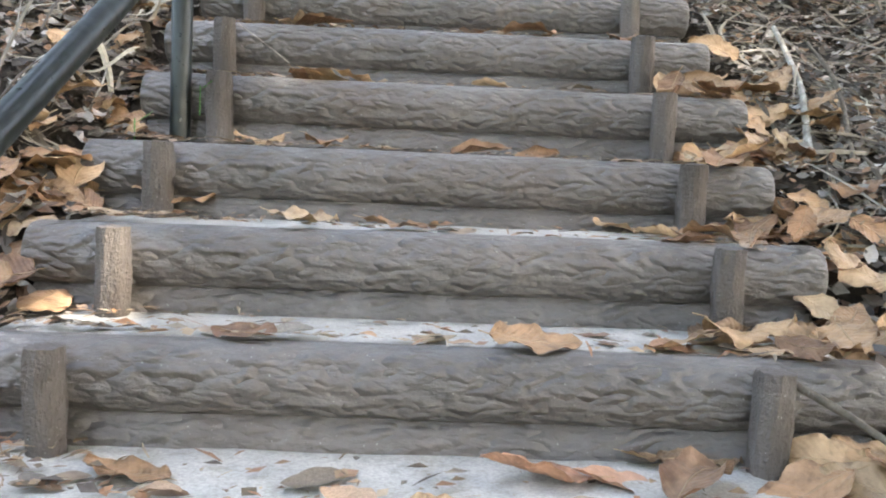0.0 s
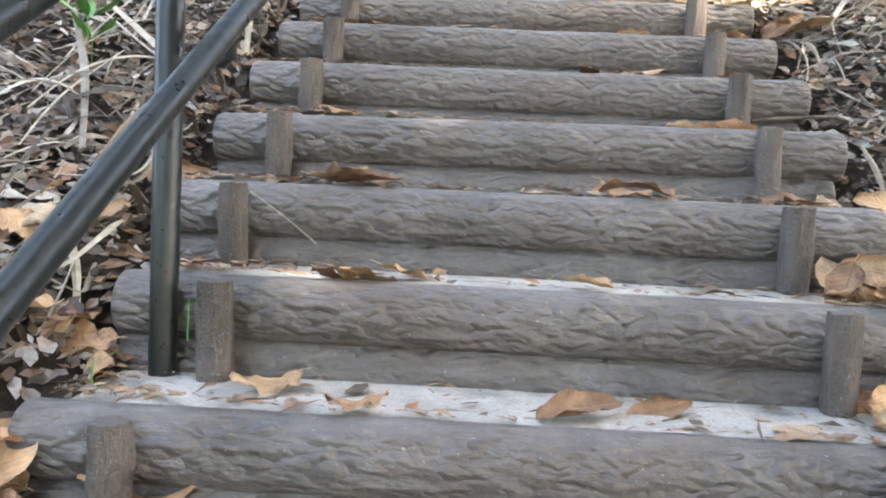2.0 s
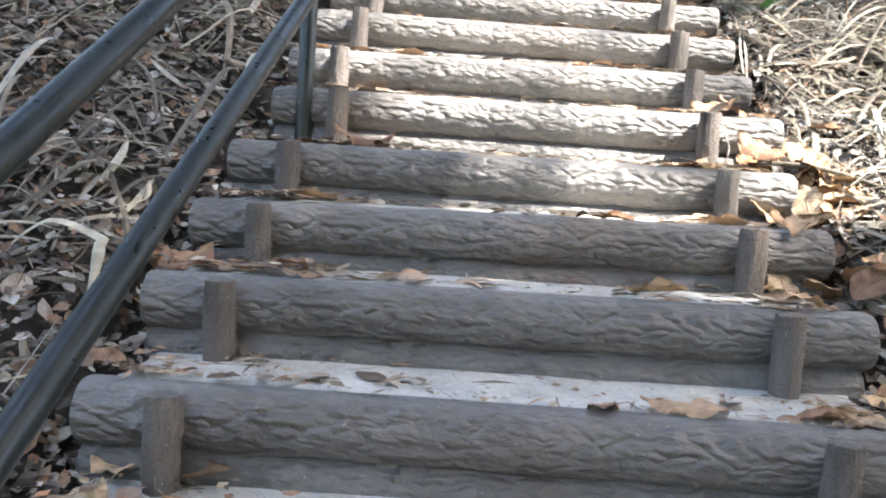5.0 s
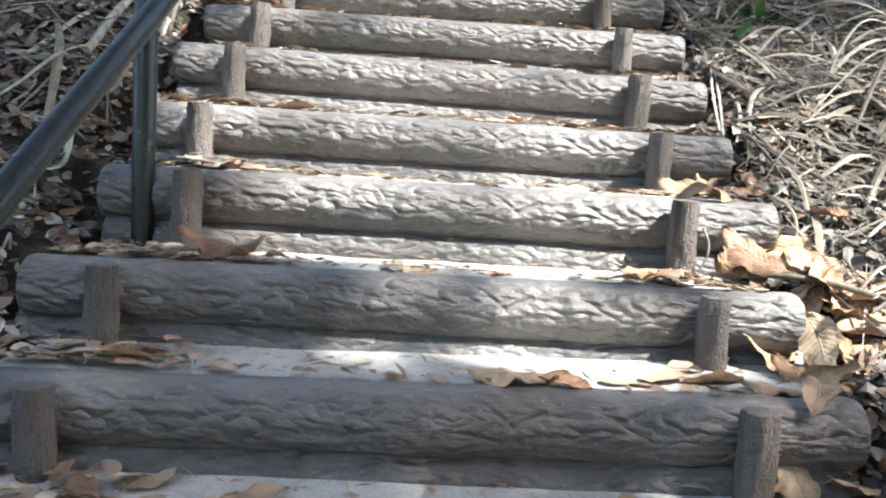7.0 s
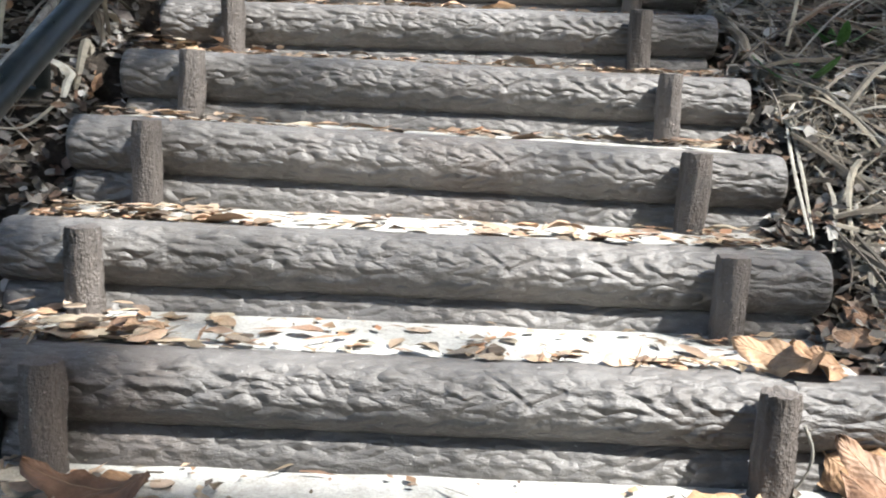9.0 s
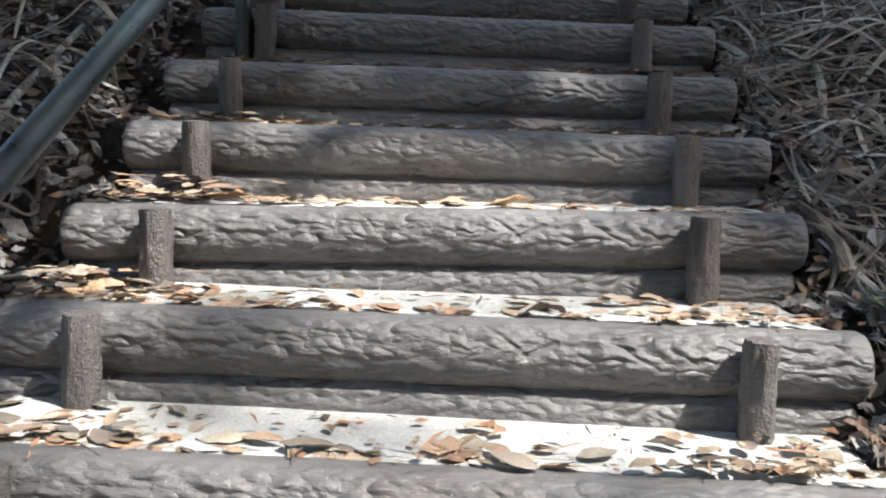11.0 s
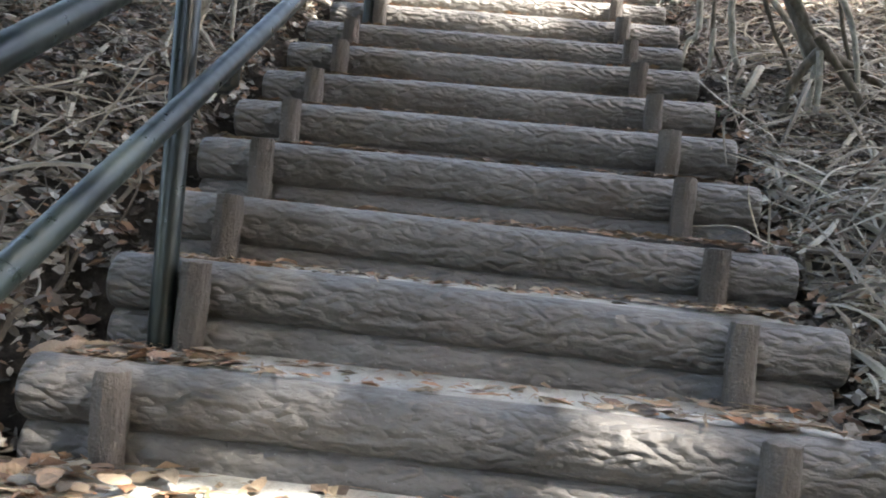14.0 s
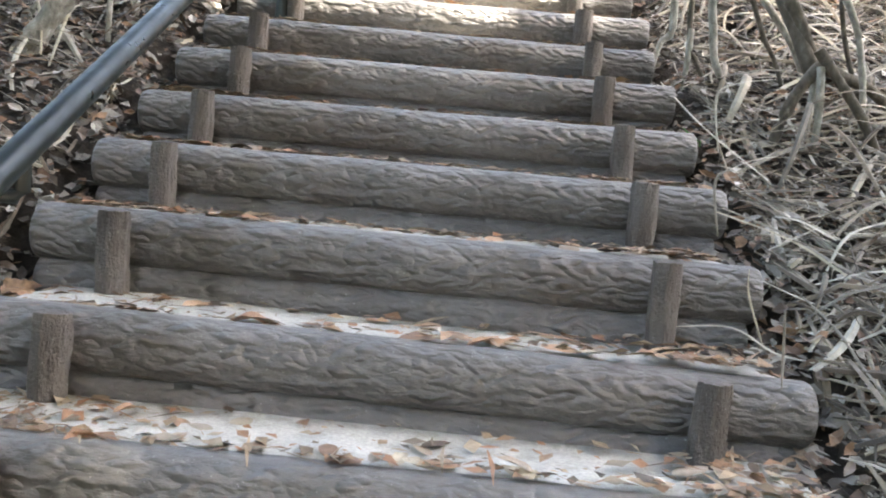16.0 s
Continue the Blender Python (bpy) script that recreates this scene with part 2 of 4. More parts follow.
def tube(name, pts, radii, material, sides=10, wobble=0.0, seed=0, closed=True):
    """A round bar along pts, with a radius at each of them."""
    rng = random.Random(seed)
    verts, faces = [], []
    pts = [Vector(p) for p in pts]
    for i, p in enumerate(pts):
        d = (pts[min(i + 1, len(pts) - 1)] - pts[max(i - 1, 0)]).normalized()
        u = d.orthogonal().normalized() if abs(d.z) > 0.95 else d.cross(Vector((0, 0, 1))).normalized()
        v = d.cross(u)
        for j in range(sides):
            a = 2 * math.pi * j / sides
            r = radii[i] * (1 + wobble * (rng.random() - 0.5))
            verts.append(p + (u * math.cos(a) + v * math.sin(a)) * r)
    for i in range(len(pts) - 1):
        for j in range(sides):
            k = (j + 1) % sides
            faces.append((i * sides + j, i * sides + k, (i + 1) * sides + k, (i + 1) * sides + j))
    if closed:
        for i, turn in ((0, -1), (len(pts) - 1, 1)):
            b = len(verts)
            verts += [verts[i * sides + j].copy() for j in range(sides)]
            faces.append(tuple(range(b, b + sides))[::turn])
    me = mesh_of(name, verts, faces, material, True)
    return me


# ---- the staircase: one mould, so each log has the same bark ----
R, H = 0.31933, 0.18059
FIRST, LAST = -9, 31
XL = [-660, -663, -675, -611, -673, -657, -648, -645, -650, -656, -576, -633, -617, -613, -589, -599, -597, -570, -608, -621, -623, -632, -611, -632, -563, -600]
XR = [584, 602, 602, 604, 601, 630, 625, 628, 621, 630, 633, 640, 641, 647, 627, 657, 648, 656, 660, 624, 630, 624, 603, 604, 601, 600]
DY = [27, 21, 13, 12, -13, -1, -3, 14, -1, -9, -17, -24, -26, -20, -1, 4, 6, 8, 6, -7, -7, -2, 0, 10, 11, 11]
DZ = [-4, -5, -12, 2, 12, 22, 20, 19, 6, -14, -6, -15, -4, -4, -2, 3, 5, 19, 1, 13, 7, -4, -4, -14, -14, -14]


TILT = [10, 14, 8, 6, 8, 18, 8, 9, 17, 1, -5, -7, -23, -10, 18, -1, -8, -17, -25, -8, 0, 5, 4, -1, 2, 1]
TURN = [17, 22, 18, 16, -1, 18, 11, 39, 22, 29, 15, 18, 9, 10, 41, 12, 0, 2, 5, -7, 0, -4, -2, 2, -2, -1]


def step_at(k):
    """Left and right post, the front and the top of step k."""
    i = min(max(k, 0), 25)
    return XL[i] / 1000, XR[i] / 1000, k * R + DY[i] / 1000 - 0.018, k * H + DZ[i] / 1000


def hash01(i, j):
    v = math.sin(i * 127.1 + j * 311.7) * 43758.5453
    return v - math.floor(v)


def bark(x, s, amount, seed):
    """The coarse swell of the moulded bark; x along, s round the log from its crown."""
    n = noise.noise(Vector((x * 15.0, s * 28.0, seed))) + 0.6 * noise.noise(Vector((x * 26.0, s * 80.0, seed + 5)))
    return amount * n


def log_mesh(name, length, radius, centre, amount, seed, smooth_top, turn, material, nx=300, na=28):
    """A log lying along x; turn: degrees from the crown, forwards (towards -y) and backwards."""
    verts, faces = [], []
    x0 = -length / 2
    cols = [0.0, 0.0, 0.006, 0.012] + [0.02 + (length - 0.04) * i / nx for i in range(nx + 1)] + [length - 0.012, length - 0.006, length, length]
    back = math.radians(turn[1])
    front = math.radians(turn[0])
    for c, xx in enumerate(cols):
        end = min(xx, length - xx)
        shrink = 0.80 if c in (0, len(cols) - 1) else 0.93 if end < 0.001 else 0.975 if end < 0.007 else 0.99 if end < 0.013 else 1.0
        for a in range(na + 1):
            t = back + (front - back) * a / na
            s = t * radius
            fade = min(max((t - smooth_top) / 0.25, 0.0), 1.0)
            wob = 0.0025 * noise.noise(Vector((xx * 5, t * 0.7, seed)))
            r = radius + wob + (bark(xx, s, amount, seed) * fade if end > 0.007 else -0.001)
            r *= shrink
            verts.append((x0 + xx, centre[0] - r * math.sin(t), centre[1] + r * math.cos(t)))
    n = na + 1
    for c in range(len(cols) - 1):
        for a in range(na):
            i = c * n + a
            faces.append((i, i + 1, i + n + 1, i + n))
    for c, flip in ((0, 1), (len(cols) - 1, -1)):
        verts.append((verts[c * n][0], centre[0], centre[1]))
        k = len(verts) - 1
        for a in range(na):
            f = (c * n + a, c * n + a + 1, k)
            faces.append(f[::-flip] if flip < 0 else f[::-1])
    me = mesh_of(name, verts, faces, material, True)
    layer = me.uv_layers.new(name="UVMap")
    for loop in me.loops:
        x, y, z = verts[loop.vertex_index]
        layer.data[loop.index].uv = (x + length / 2, radius * math.atan2(centre[0] - y, z - centre[1]))
    return me


LOG_LENGTH = 1.69
UPPER = log_mesh("upper_log", LOG_LENGTH, 0.069, (0.130, -0.069), 0.0028, 2.0, 0.0, (172, -35), LOG, 300, 36)
LOWER = log_mesh("lower_log", LOG_LENGTH - 0.03, 0.066, (0.135, -0.185), 0.0016, 41.0, -2.0, (120, -30), LOG_LOW)


def post_mesh(seed):
    rng = random.Random(seed)
    verts, faces = [], []
    n, rings = 26, 12
    for i in range(rings + 1):
        z = -0.215 + 0.215 * i / rings
        lean = 0.004 * noise.noise(Vector((z * 9, seed, 0)))
        for j in range(n):
            a = 2 * math.pi * j / n
            rib = 0.0042 * noise.noise(Vector((math.cos(a) * 4.5, math.sin(a) * 4.5 + seed * 3.1, z * 4.0)))
            knot = 0.0035 * max(0, 1 - abs(noise.noise(Vector((math.cos(a) * 2 + seed, math.sin(a) * 2, z * 20)))) * 5)
            r = 0.0315 + rib * 2.1 + knot * 0.8
            if i == rings:
                r -= 0.0015
            top = -0.003 * rng.random() if i == rings else 0
            verts.append((lean + r * math.cos(a), 0.031 + r * math.sin(a), z + top))
    for i in range(rings):
        for j in range(n):
            k = (j + 1) % n
            faces.append((i * n + j, i * n + k, (i + 1) * n + k, (i + 1) * n + j))
    rim = len(verts)
    for j in range(n):
        x, y, z = verts[rings * n + j]
        verts.append((x, y, z))
    verts.append((0, 0.031, 0.002))
    for j in range(n):
        faces.append((rim + j, rim + (j + 1) % n, rim + n))
    me = mesh_of("post", verts, faces, POST, True)
    return me


POSTS = [post_mesh(s) for s in range(4)]


def tread_mesh(seed):
    """The cement slab behind a log, its surface a little uneven and its ends broken."""
    rng = random.Random(seed)
    nx, ny = 56, 8
    y0, y1 = 0.118, 0.118 + R + 0.03
    verts, faces = [], []
    for i in range(nx + 1):
        for j in range(ny + 1):
            x = -0.80 + 1.60 * i / nx
            if i in (0, nx):
                x += (0.02 * rng.random() - 0.025) * (1 if i else -1)
            y = y0 + (y1 - y0) * j / ny
            z = -0.004 + 0.003 * noise.noise(Vector((x * 7, y * 9, seed * 5.3))) + 0.0012 * noise.noise(Vector((x * 31, y * 40, seed)))
            if j == 0:
                z -= 0.003 + 0.002 * rng.random()
            verts.append((x, y, z))
    n = ny + 1
    for i in range(nx):
        for j in range(ny):
            a = i * n + j
            faces.append((a, a + n, a + n + 1, a + 1))
    rim = [i * n for i in range(nx + 1)] + [nx * n + j for j in range(1, n)] + [i * n + ny for i in range(nx - 1, -1, -1)] + [j for j in range(ny - 1, 0, -1)]
    base = len(verts)
    for v in rim:
        x, y, z = verts[v]
        verts.append((x, y, -0.165))
    m = len(rim)
    for i in range(m):
        j = (i + 1) % m
        faces.append((rim[j], rim[i], base + i, base + j))
    return mesh_of("tread", verts, faces, CEMENT, True)


TREADS = [tread_mesh(s) for s in range(5)]


def build_steps():
    for k in range(FIRST, LAST + 1):
        xl, xr, y, z = step_at(k)
        mid = (xl + xr) / 2 + 0.012
        step = new("stair_step")
        i = min(max(k, 0), 25)
        step.matrix_basis = pose(mid, y, z, 0, -math.degrees(TILT[i] / 1250), math.degrees(TURN[i] / 1250))
        tagged(step, "stair step of grey-brown moulded concrete logs with a pale cement tread", "step", "steps of the staircase")
        part("tread", TREADS[k % 5], step, "pale weathered cement tread")
        part("upper_log", UPPER, step, "grey-brown concrete log with moulded bark", pose(0, 0, 0))
        part("lower_log", LOWER, step, "", pose(-0.005, 0, 0))
        for x, i in ((xl, k), (xr, k * 3 + 1)):
            part("post", POSTS[i % 4], step, "", pose(x - mid, 0, 0))


build_steps()


# ---- the handrail ----
def rail_x(y):
    ys, xs = (-4, 0.97, 3.26, 5.42, 7.6, 12), (-0.72, -0.71, -0.685, -0.635, -0.61, -0.61)
    return float(np.interp(y, ys, xs))


def build_handrail():
    rail = new("handrail")
    tagged(rail, "dark green steel pipe handrail with two rails beside the steps", "handrail")
    ys = [-3.2 + 0.4 * i for i in range(36)]
    for nm, off, z0, r in (("upper_rail", 0.02, 0.73, 0.027), ("lower_rail", 0.12, 0.49, 0.0235)):
        pts = [(rail_x(y) + off, y, z0 + y * H / R) for y in ys]
        part(nm, tube(nm, pts, [r] * len(pts), STEEL, 20), rail)
        for y in (2.35, 4.62, 9.0):
            c = Vector((rail_x(y) + off, y, z0 + y * H / R))
            d = Vector((0, R, H)).normalized()
            part("rail_sleeve", tube("rail_sleeve", [c - d * 0.002, c + d * 0.002], [r * 1.03] * 2, STEEL, 20), rail)
    for k in (-4, 3, 10, 17, 24, 31):
        y = k * R + 0.03
        zb = step_at(k - 1)[3] - 0.02
        x = rail_x(y) - 0.01
        zt = zb + 0.86
        post = part("rail_post", tube("rail_post", [(x, y, zb), (x, y, zt - 0.003), (x, y, zt)], [0.028, 0.028, 0.026], STEEL, 24), rail)
        zu = 0.73 + y * H / R
        part("upper_bracket", tube("upper_bracket", [(x, y, zt - 0.01), (x, y, zt + 0.02), (x + 0.02, y + 0.01, zu - 0.015)], [0.014, 0.013, 0.013], STEEL, 10), rail)
        zl = 0.49 + y * H / R
        xl = x + 0.12
        part("lower_bracket", tube("lower_bracket", [(x + 0.015, y, zl - 0.085), (xl - 0.01, y, zl - 0.085), (xl, y, zl - 0.075), (xl, y, zl - 0.012)], [0.012] * 4, STEEL, 10), rail)
        part("post_cap", tube("post_cap", [(x, y, zt), (x, y, zt + 0.004)], [0.026, 0.024], STEEL, 24), rail)


build_handrail()


# ---- ground: one sheet, rising with the stairs ----
def slope(y):
    """Mean height of the hillside, levelling out far below and far above."""
    a = 0.5655 * y
    if y < -6:
        a = 0.5655 * -6 + (y + 6) * 0.15
    if y > 16:
        a = 0.5655 * 16 + (y - 16) * 0.12
    return a


def ground_z(x, y):
    d = abs(x) - 0.86
    n = noise.noise(Vector((x * 1.1, y * 1.1, 3.0))) * 0.10 + noise.noise(Vector((x * 4, y * 4, 9.0))) * 0.035
    p = (y - 0.19) / R
    k = math.floor(p)
    f = p - k
    treads = (k + max((f - 0.8) / 0.2, 0)) * H - 0.024
    if abs(x) < 0.66:
        return treads - 0.35
    base = slope(y) - (0.115 if x < 0 else 0.150)
    rise = 0.20 * max(min(d, 3.0), 0) if x < 0 else 0.16 * max(min(d, 5.0) - 0.7, 0)
    far = max(d - 3.0, 0) * 0.10
    hill = base + rise + far + n * min(max(d, 0) / 0.35 + 0.25, 1)
    if not -3.5 < y < 10:
        return hill - (0.08 if d < 0 else 0)
    near = min(max((abs(x) - 0.80) / 0.24, 0), 1)
    return treads * (1 - near) + hill * near


def build_ground():
    xs = sorted(set([0.655, 0.665, 0.70, 0.75] + [round(0.8 + 0.05 * i, 3) for i in range(0, 50)] + [3.4 + 0.4 * i for i in range(15)] + [10, 13, 18, 26, 40, 60]))
    xs = [-v for v in xs[::-1]] + [-0.5, 0, 0.5] + xs
    ys = [-60, -40, -25, -15, -10, -7, -5, -4, -3] + [-2.5 + 0.04 * i for i in range(345)] + [11.6, 12.2, 13, 14, 15, 16, 18, 22, 30, 45, 70]
    verts = [(x, y, ground_z(x, y)) for x in xs for y in ys]
    n = len(ys)
    faces = [(i * n + j, (i + 1) * n + j, (i + 1) * n + j + 1, i * n + j + 1) for i in range(len(xs) - 1) for j in range(n - 1)]
    g = new("ground", mesh_of("ground", verts, faces, SOIL, True))
    tagged(g, "dark humus hillside under dead leaves beside the steps", "ground", "", "structure")


build_ground()


# ---- litter ----
def scatter(name, material, count, area, size, shape, seed, label, lift=0.004, tilt=0.5, clump=None):
    """Many small leaves or strips in one mesh, lying on the ground."""
    rng = np.random.RandomState(seed)
    verts, faces = [], []
    x0, x1, y0, y1 = area
    made = 0
    while made < count:
        x = x0 + (x1 - x0) * (rng.rand() ** 1.25 if x0 > 0 else 1 - rng.rand() ** 1.25)
        y = y0 + (y1 - y0) * rng.rand()
        made += 1
        if clump and noise.noise(Vector((x * 1.3, y * 1.3, clump))) < rng.rand() * 0.5 - 0.25:
            continue
        z = ground_z(x, y) + lift + rng.rand() * 0.05 * (1 if abs(x) > 0.9 else 0.3)
        ln = size[0] + (size[1] - size[0]) * rng.rand() ** 2
        a = rng.rand() * 2 * math.pi
        e = 0.02
        gx = (ground_z(x + e, y) - ground_z(x - e, y)) / (2 * e) if abs(x) > 0.9 else 0
        up = Vector((-max(min(gx, 0.8), -0.8) + (rng.rand() - 0.5) * tilt * 2, -0.5655 + (rng.rand() - 0.5) * tilt * 2, 1)).normalized()
        u = Vector((math.cos(a), math.sin(a), 0))
        u = (u - up * u.dot(up)).normalized()
        v = up.cross(u)
        o = Vector((x, y, z))
        b = len(verts)
        if shape == "leaf":
            w = ln * (0.36 + 0.26 * rng.rand())
            c1, c2 = (rng.rand() - 0.3) * 0.35 * ln, (rng.rand() - 0.3) * 0.35 * ln
            verts += [o - u * ln * 0.5 + up * c1 * 0.6, o - u * ln * 0.12 - v * w * 0.5 + up * c2, o - u * ln * 0.12 + v * w * 0.5 + up * c1,
                      o + u * ln * 0.2 - v * w * 0.42 + up * c1, o + u * ln * 0.2 + v * w * 0.42 + up * c2, o + u * ln * 0.55 + up * c2 * 0.8, o + u * ln * 0.03]
            faces += [(b, b + 1, b + 6), (b, b + 6, b + 2), (b + 1, b + 3, b + 6), (b + 2, b + 6, b + 4), (b + 3, b + 5, b + 6), (b + 4, b + 6, b + 5)]
        else:
            w = 0.0012 + 0.013 * rng.rand() ** 3 if shape == "strip" else 0.0018 + 0.003 * rng.rand()
            bend = (rng.rand() - 0.5) * ln * (0.25 if rng.rand() < 0.6 else 0.7)
            ends = o.x - u.x * ln * 0.5, o.x + u.x * ln * 0.5
            near = min(ends) if x > 0 else max(ends)
            if abs(near) < 0.93 or near * x < 0:
                o.x += math.copysign(0.93, x) - near
            za, zb = (ground_z(o.x + e * u.x * ln, o.y + e * u.y * ln) for e in (-0.5, 0.5))
            arch = rng.rand() ** 6 * ln * 0.16
            seg = 6
            for i in range(seg + 1):
                f = i / seg
                c = o + u * ln * (f - 0.5) + v * bend * (f - 0.5) ** 2 * 2
                zz = max(za + (zb - za) * f, ground_z(c.x, c.y) - 0.02) + lift + 0.015 + 4 * arch * f * (1 - f) + 0.03 * (o.z % 0.01) * 100
                c.z = zz
                ww = w * (1 - abs(f - 0.4) * 0.9)
                if shape == "strip":
                    verts += [c - v * ww, c + up * ww * 0.5, c + v * ww]
                else:
                    verts += [c - v * ww, c + up * ww * 1.7, c + v * ww]
            for i in range(seg):
                k = b + i * 3
                faces += [(k, k + 3, k + 4, k + 1), (k + 1, k + 4, k + 5, k + 2)]
                if shape != "strip":
                    faces.append((k + 2, k + 5, k + 3, k))
    ob = new(name, mesh_of(name, verts, faces, material))
    tagged(ob, label, "leaf litter" if shape == "leaf" else "dead fronds" if shape == "strip" else "twigs", "", "stuff")
    return ob


scatter("leaf_litter", LITTER, 60000, (-0.82, -3.2, -2.2, 11.5), (0.02, 0.075), "leaf", 1, "grey and brown dead leaves covering the bank beside the handrail")
scatter("leaf_litter", LITTER, 40000, (0.82, 3.2, -2.2, 11.5), (0.02, 0.075), "leaf", 2, "grey and brown dead leaves covering the open bank")
scatter("leaf_litter", LITTER, 9000, (-0.82, -2.0, -2.0, 9.0), (0.03, 0.06), "leaf", 12, "larger brown and grey dead leaves lying behind the handrail", 0.02, 0.6)
scatter("leaf_litter", LITTER, 7000, (0.82, 2.2, -2.0, 9.0), (0.03, 0.06), "leaf", 13, "larger brown and grey dead leaves lying on the bank", 0.02, 0.6)
scatter("dead_fronds", STRAW, 2500, (0.90, 2.1, 3.2, 6.6), (0.07, 0.45), "strip", 21, "pale straw-like dead fronds heaped on the bank", 0.02)
scatter("dead_fronds", STRAW, 2500, (0.90, 3.0, 2.3, 11.0), (0.10, 0.7), "strip", 3, "pale straw-like dead fronds lying on the bank", 0.012)
scatter("dead_fronds", STRAW, 1500, (-0.95, -3.0, 4.2, 11.0), (0.10, 0.6), "strip", 4, "pale straw-like dead fronds behind the handrail", 0.012)
scatter("dead_fronds", STRAW, 2600, (-0.95, -2.4, -2.0, 4.2), (0.05, 0.25), "strip", 5, "dead grass blades among leaves behind the handrail", 0.012)
scatter("dead_fronds", STRAW, 1800, (0.92, 2.4, -2.0, 2.6), (0.06, 0.35), "strip", 6, "dead grass blades among leaves on the bank", 0.012)
scatter("twigs", TWIG, 2200, (-0.9, -3.0, -2.0, 11.0), (0.06, 0.4), "twig", 7, "thin grey twigs lying on the leaf litter behind the handrail", 0.015)
scatter("twigs", TWIG, 2600, (0.9, 3.0, -2.0, 11.0), (0.06, 0.5), "twig", 8, "thin grey twigs lying on the leaf litter of the bank", 0.015)


# ---- unseen trees added overhead: their crowns are laid out to shade the stairs ----
def lit(x, y):
    """Where crown leaves are left out to let the sun onto the stairs."""
    if y > (6.7 if x < -0.9 else 7.55 if x < 0.85 else 8.2):
        return True
    if x > 0.9 and y > 4.5:
        return False
    return x > float(np.interp(y, (2.65, 2.8, 2.95, 3.1, 3.25, 3.4, 3.7, 4.6, 4.97, 5.3, 5.5, 5.7), (9.0, 0.6, 0.1, -0.1, -0.5, -0.8, -1.0, -0.98, -0.9, -0.75, -0.4, 9.0)))


def half_lit(x, y):
    """Where the added crown is thinned so that some sun comes through."""
    return 2.5 < y < 3.3 and x > -0.6


def build_shade_canopy():
    rng = random.Random(77)
    leaves = [[], []]
    quads = [[], []]
    # each leaf is set towards the sun from a spot meant to be shaded
    for i in range(25000):
        gx, gy = rng.uniform(-4.5, 5.5), rng.uniform(-3.5, 9.5)
        if lit(gx + rng.gauss(0, 0.13), gy + rng.gauss(0, 0.13)) and (not 4.85 < gy < 6 or rng.random() < 0.68):
            continue
        if gy < 2.2 and rng.random() < 0.2:
            continue
        if half_lit(gx, gy) and rng.random() < 0.75:
            continue
        h = rng.uniform(5.0, 7.5)
        base = Vector((gx, gy, slope(gy)))
        c = base + SUN * (h / SUN.z)
        s = rng.uniform(0.15, 0.27)
        n = (SUN + Vector((rng.gauss(0, 0.5), rng.gauss(0, 0.5), rng.gauss(0, 0.4)))).normalized()
        u = n.orthogonal().normalized()
        u = (Matrix.Rotation(rng.random() * 6.28, 3, n) @ u)
        v = n.cross(u)
        t = 0 if gy < 2.5 else 1
        b = len(leaves[t])
        leaves[t] += [c - u * s, c - v * s * 0.5, c + u * s, c + v * s * 0.5]
        quads[t].append((b, b + 1, b + 2, b + 3))
    # more unseen leaves, added to darken the upper steps and both banks
    for i in range(16000):
        if i < 8000:
            x, y, h = rng.uniform(-4.5, 4.5), rng.uniform(4.6, 9.2), rng.uniform(4.2, 6.0)
        elif i < 11500:
            x, y, h = rng.uniform(-5.0, -1.5), rng.uniform(2.6, 5.4), rng.uniform(2.3, 4.0)
        else:
            x, y, h = rng.uniform(1.7, 5.0), rng.uniform(4.4, 5.9), rng.uniform(2.3, 4.0)
        c = Vector((x, y, slope(y) + h))
        foot = c - SUN * ((c.z - slope(y)) / SUN.z)
        if lit(foot.x, foot.y) and -1.5 < foot.x < 2.5:
            continue
        s = rng.uniform(0.14, 0.25)
        n = Vector((rng.gauss(0, 0.4), rng.gauss(0, 0.4), 1)).normalized()
        u = Matrix.Rotation(rng.random() * 6.28, 3, n) @ n.orthogonal().normalized()
        v = n.cross(u)
        b = len(leaves[1])
        leaves[1] += [c - u * s, c - v * s * 0.5, c + u * s, c + v * s * 0.5]
        quads[1].append((b, b + 1, b + 2, b + 3))
    for t, (tx, ty) in enumerate(((5.2, -4.6), (7.2, 3.0))):
        tree = new("tree")
        root = Vector((tx, ty, ground_z(tx, ty) - 0.1))
        tagged(tree, "unseen broad-leaved tree added so that its green crown shades the steps", "tree", "trees over the steps")
        top = root + Vector((-0.4, 0.3, 5.5))
        part("trunk", tube("trunk", [root, root.lerp(top, 0.3) + Vector((0.1, 0, 0)), root.lerp(top, 0.7), top], [0.2, 0.16, 0.13, 0.08], DARK_BARK, 12), tree)
        for j in range(6):
            a = j * 1.05 + t
            e = top + Vector((math.cos(a) * 2.6, math.sin(a) * 2.6, 1.6))
            part("limb", tube("limb", [root.lerp(top, 0.75), top.lerp(e, 0.4) + Vector((0, 0, 0.2)), e], [0.08, 0.05, 0.02], DARK_BARK, 8), tree)
        part("crown", mesh_of("crown", leaves[t], quads[t], CANOPY), tree, "dense green leaf crown laid out to block the sun")


build_shade_canopy()


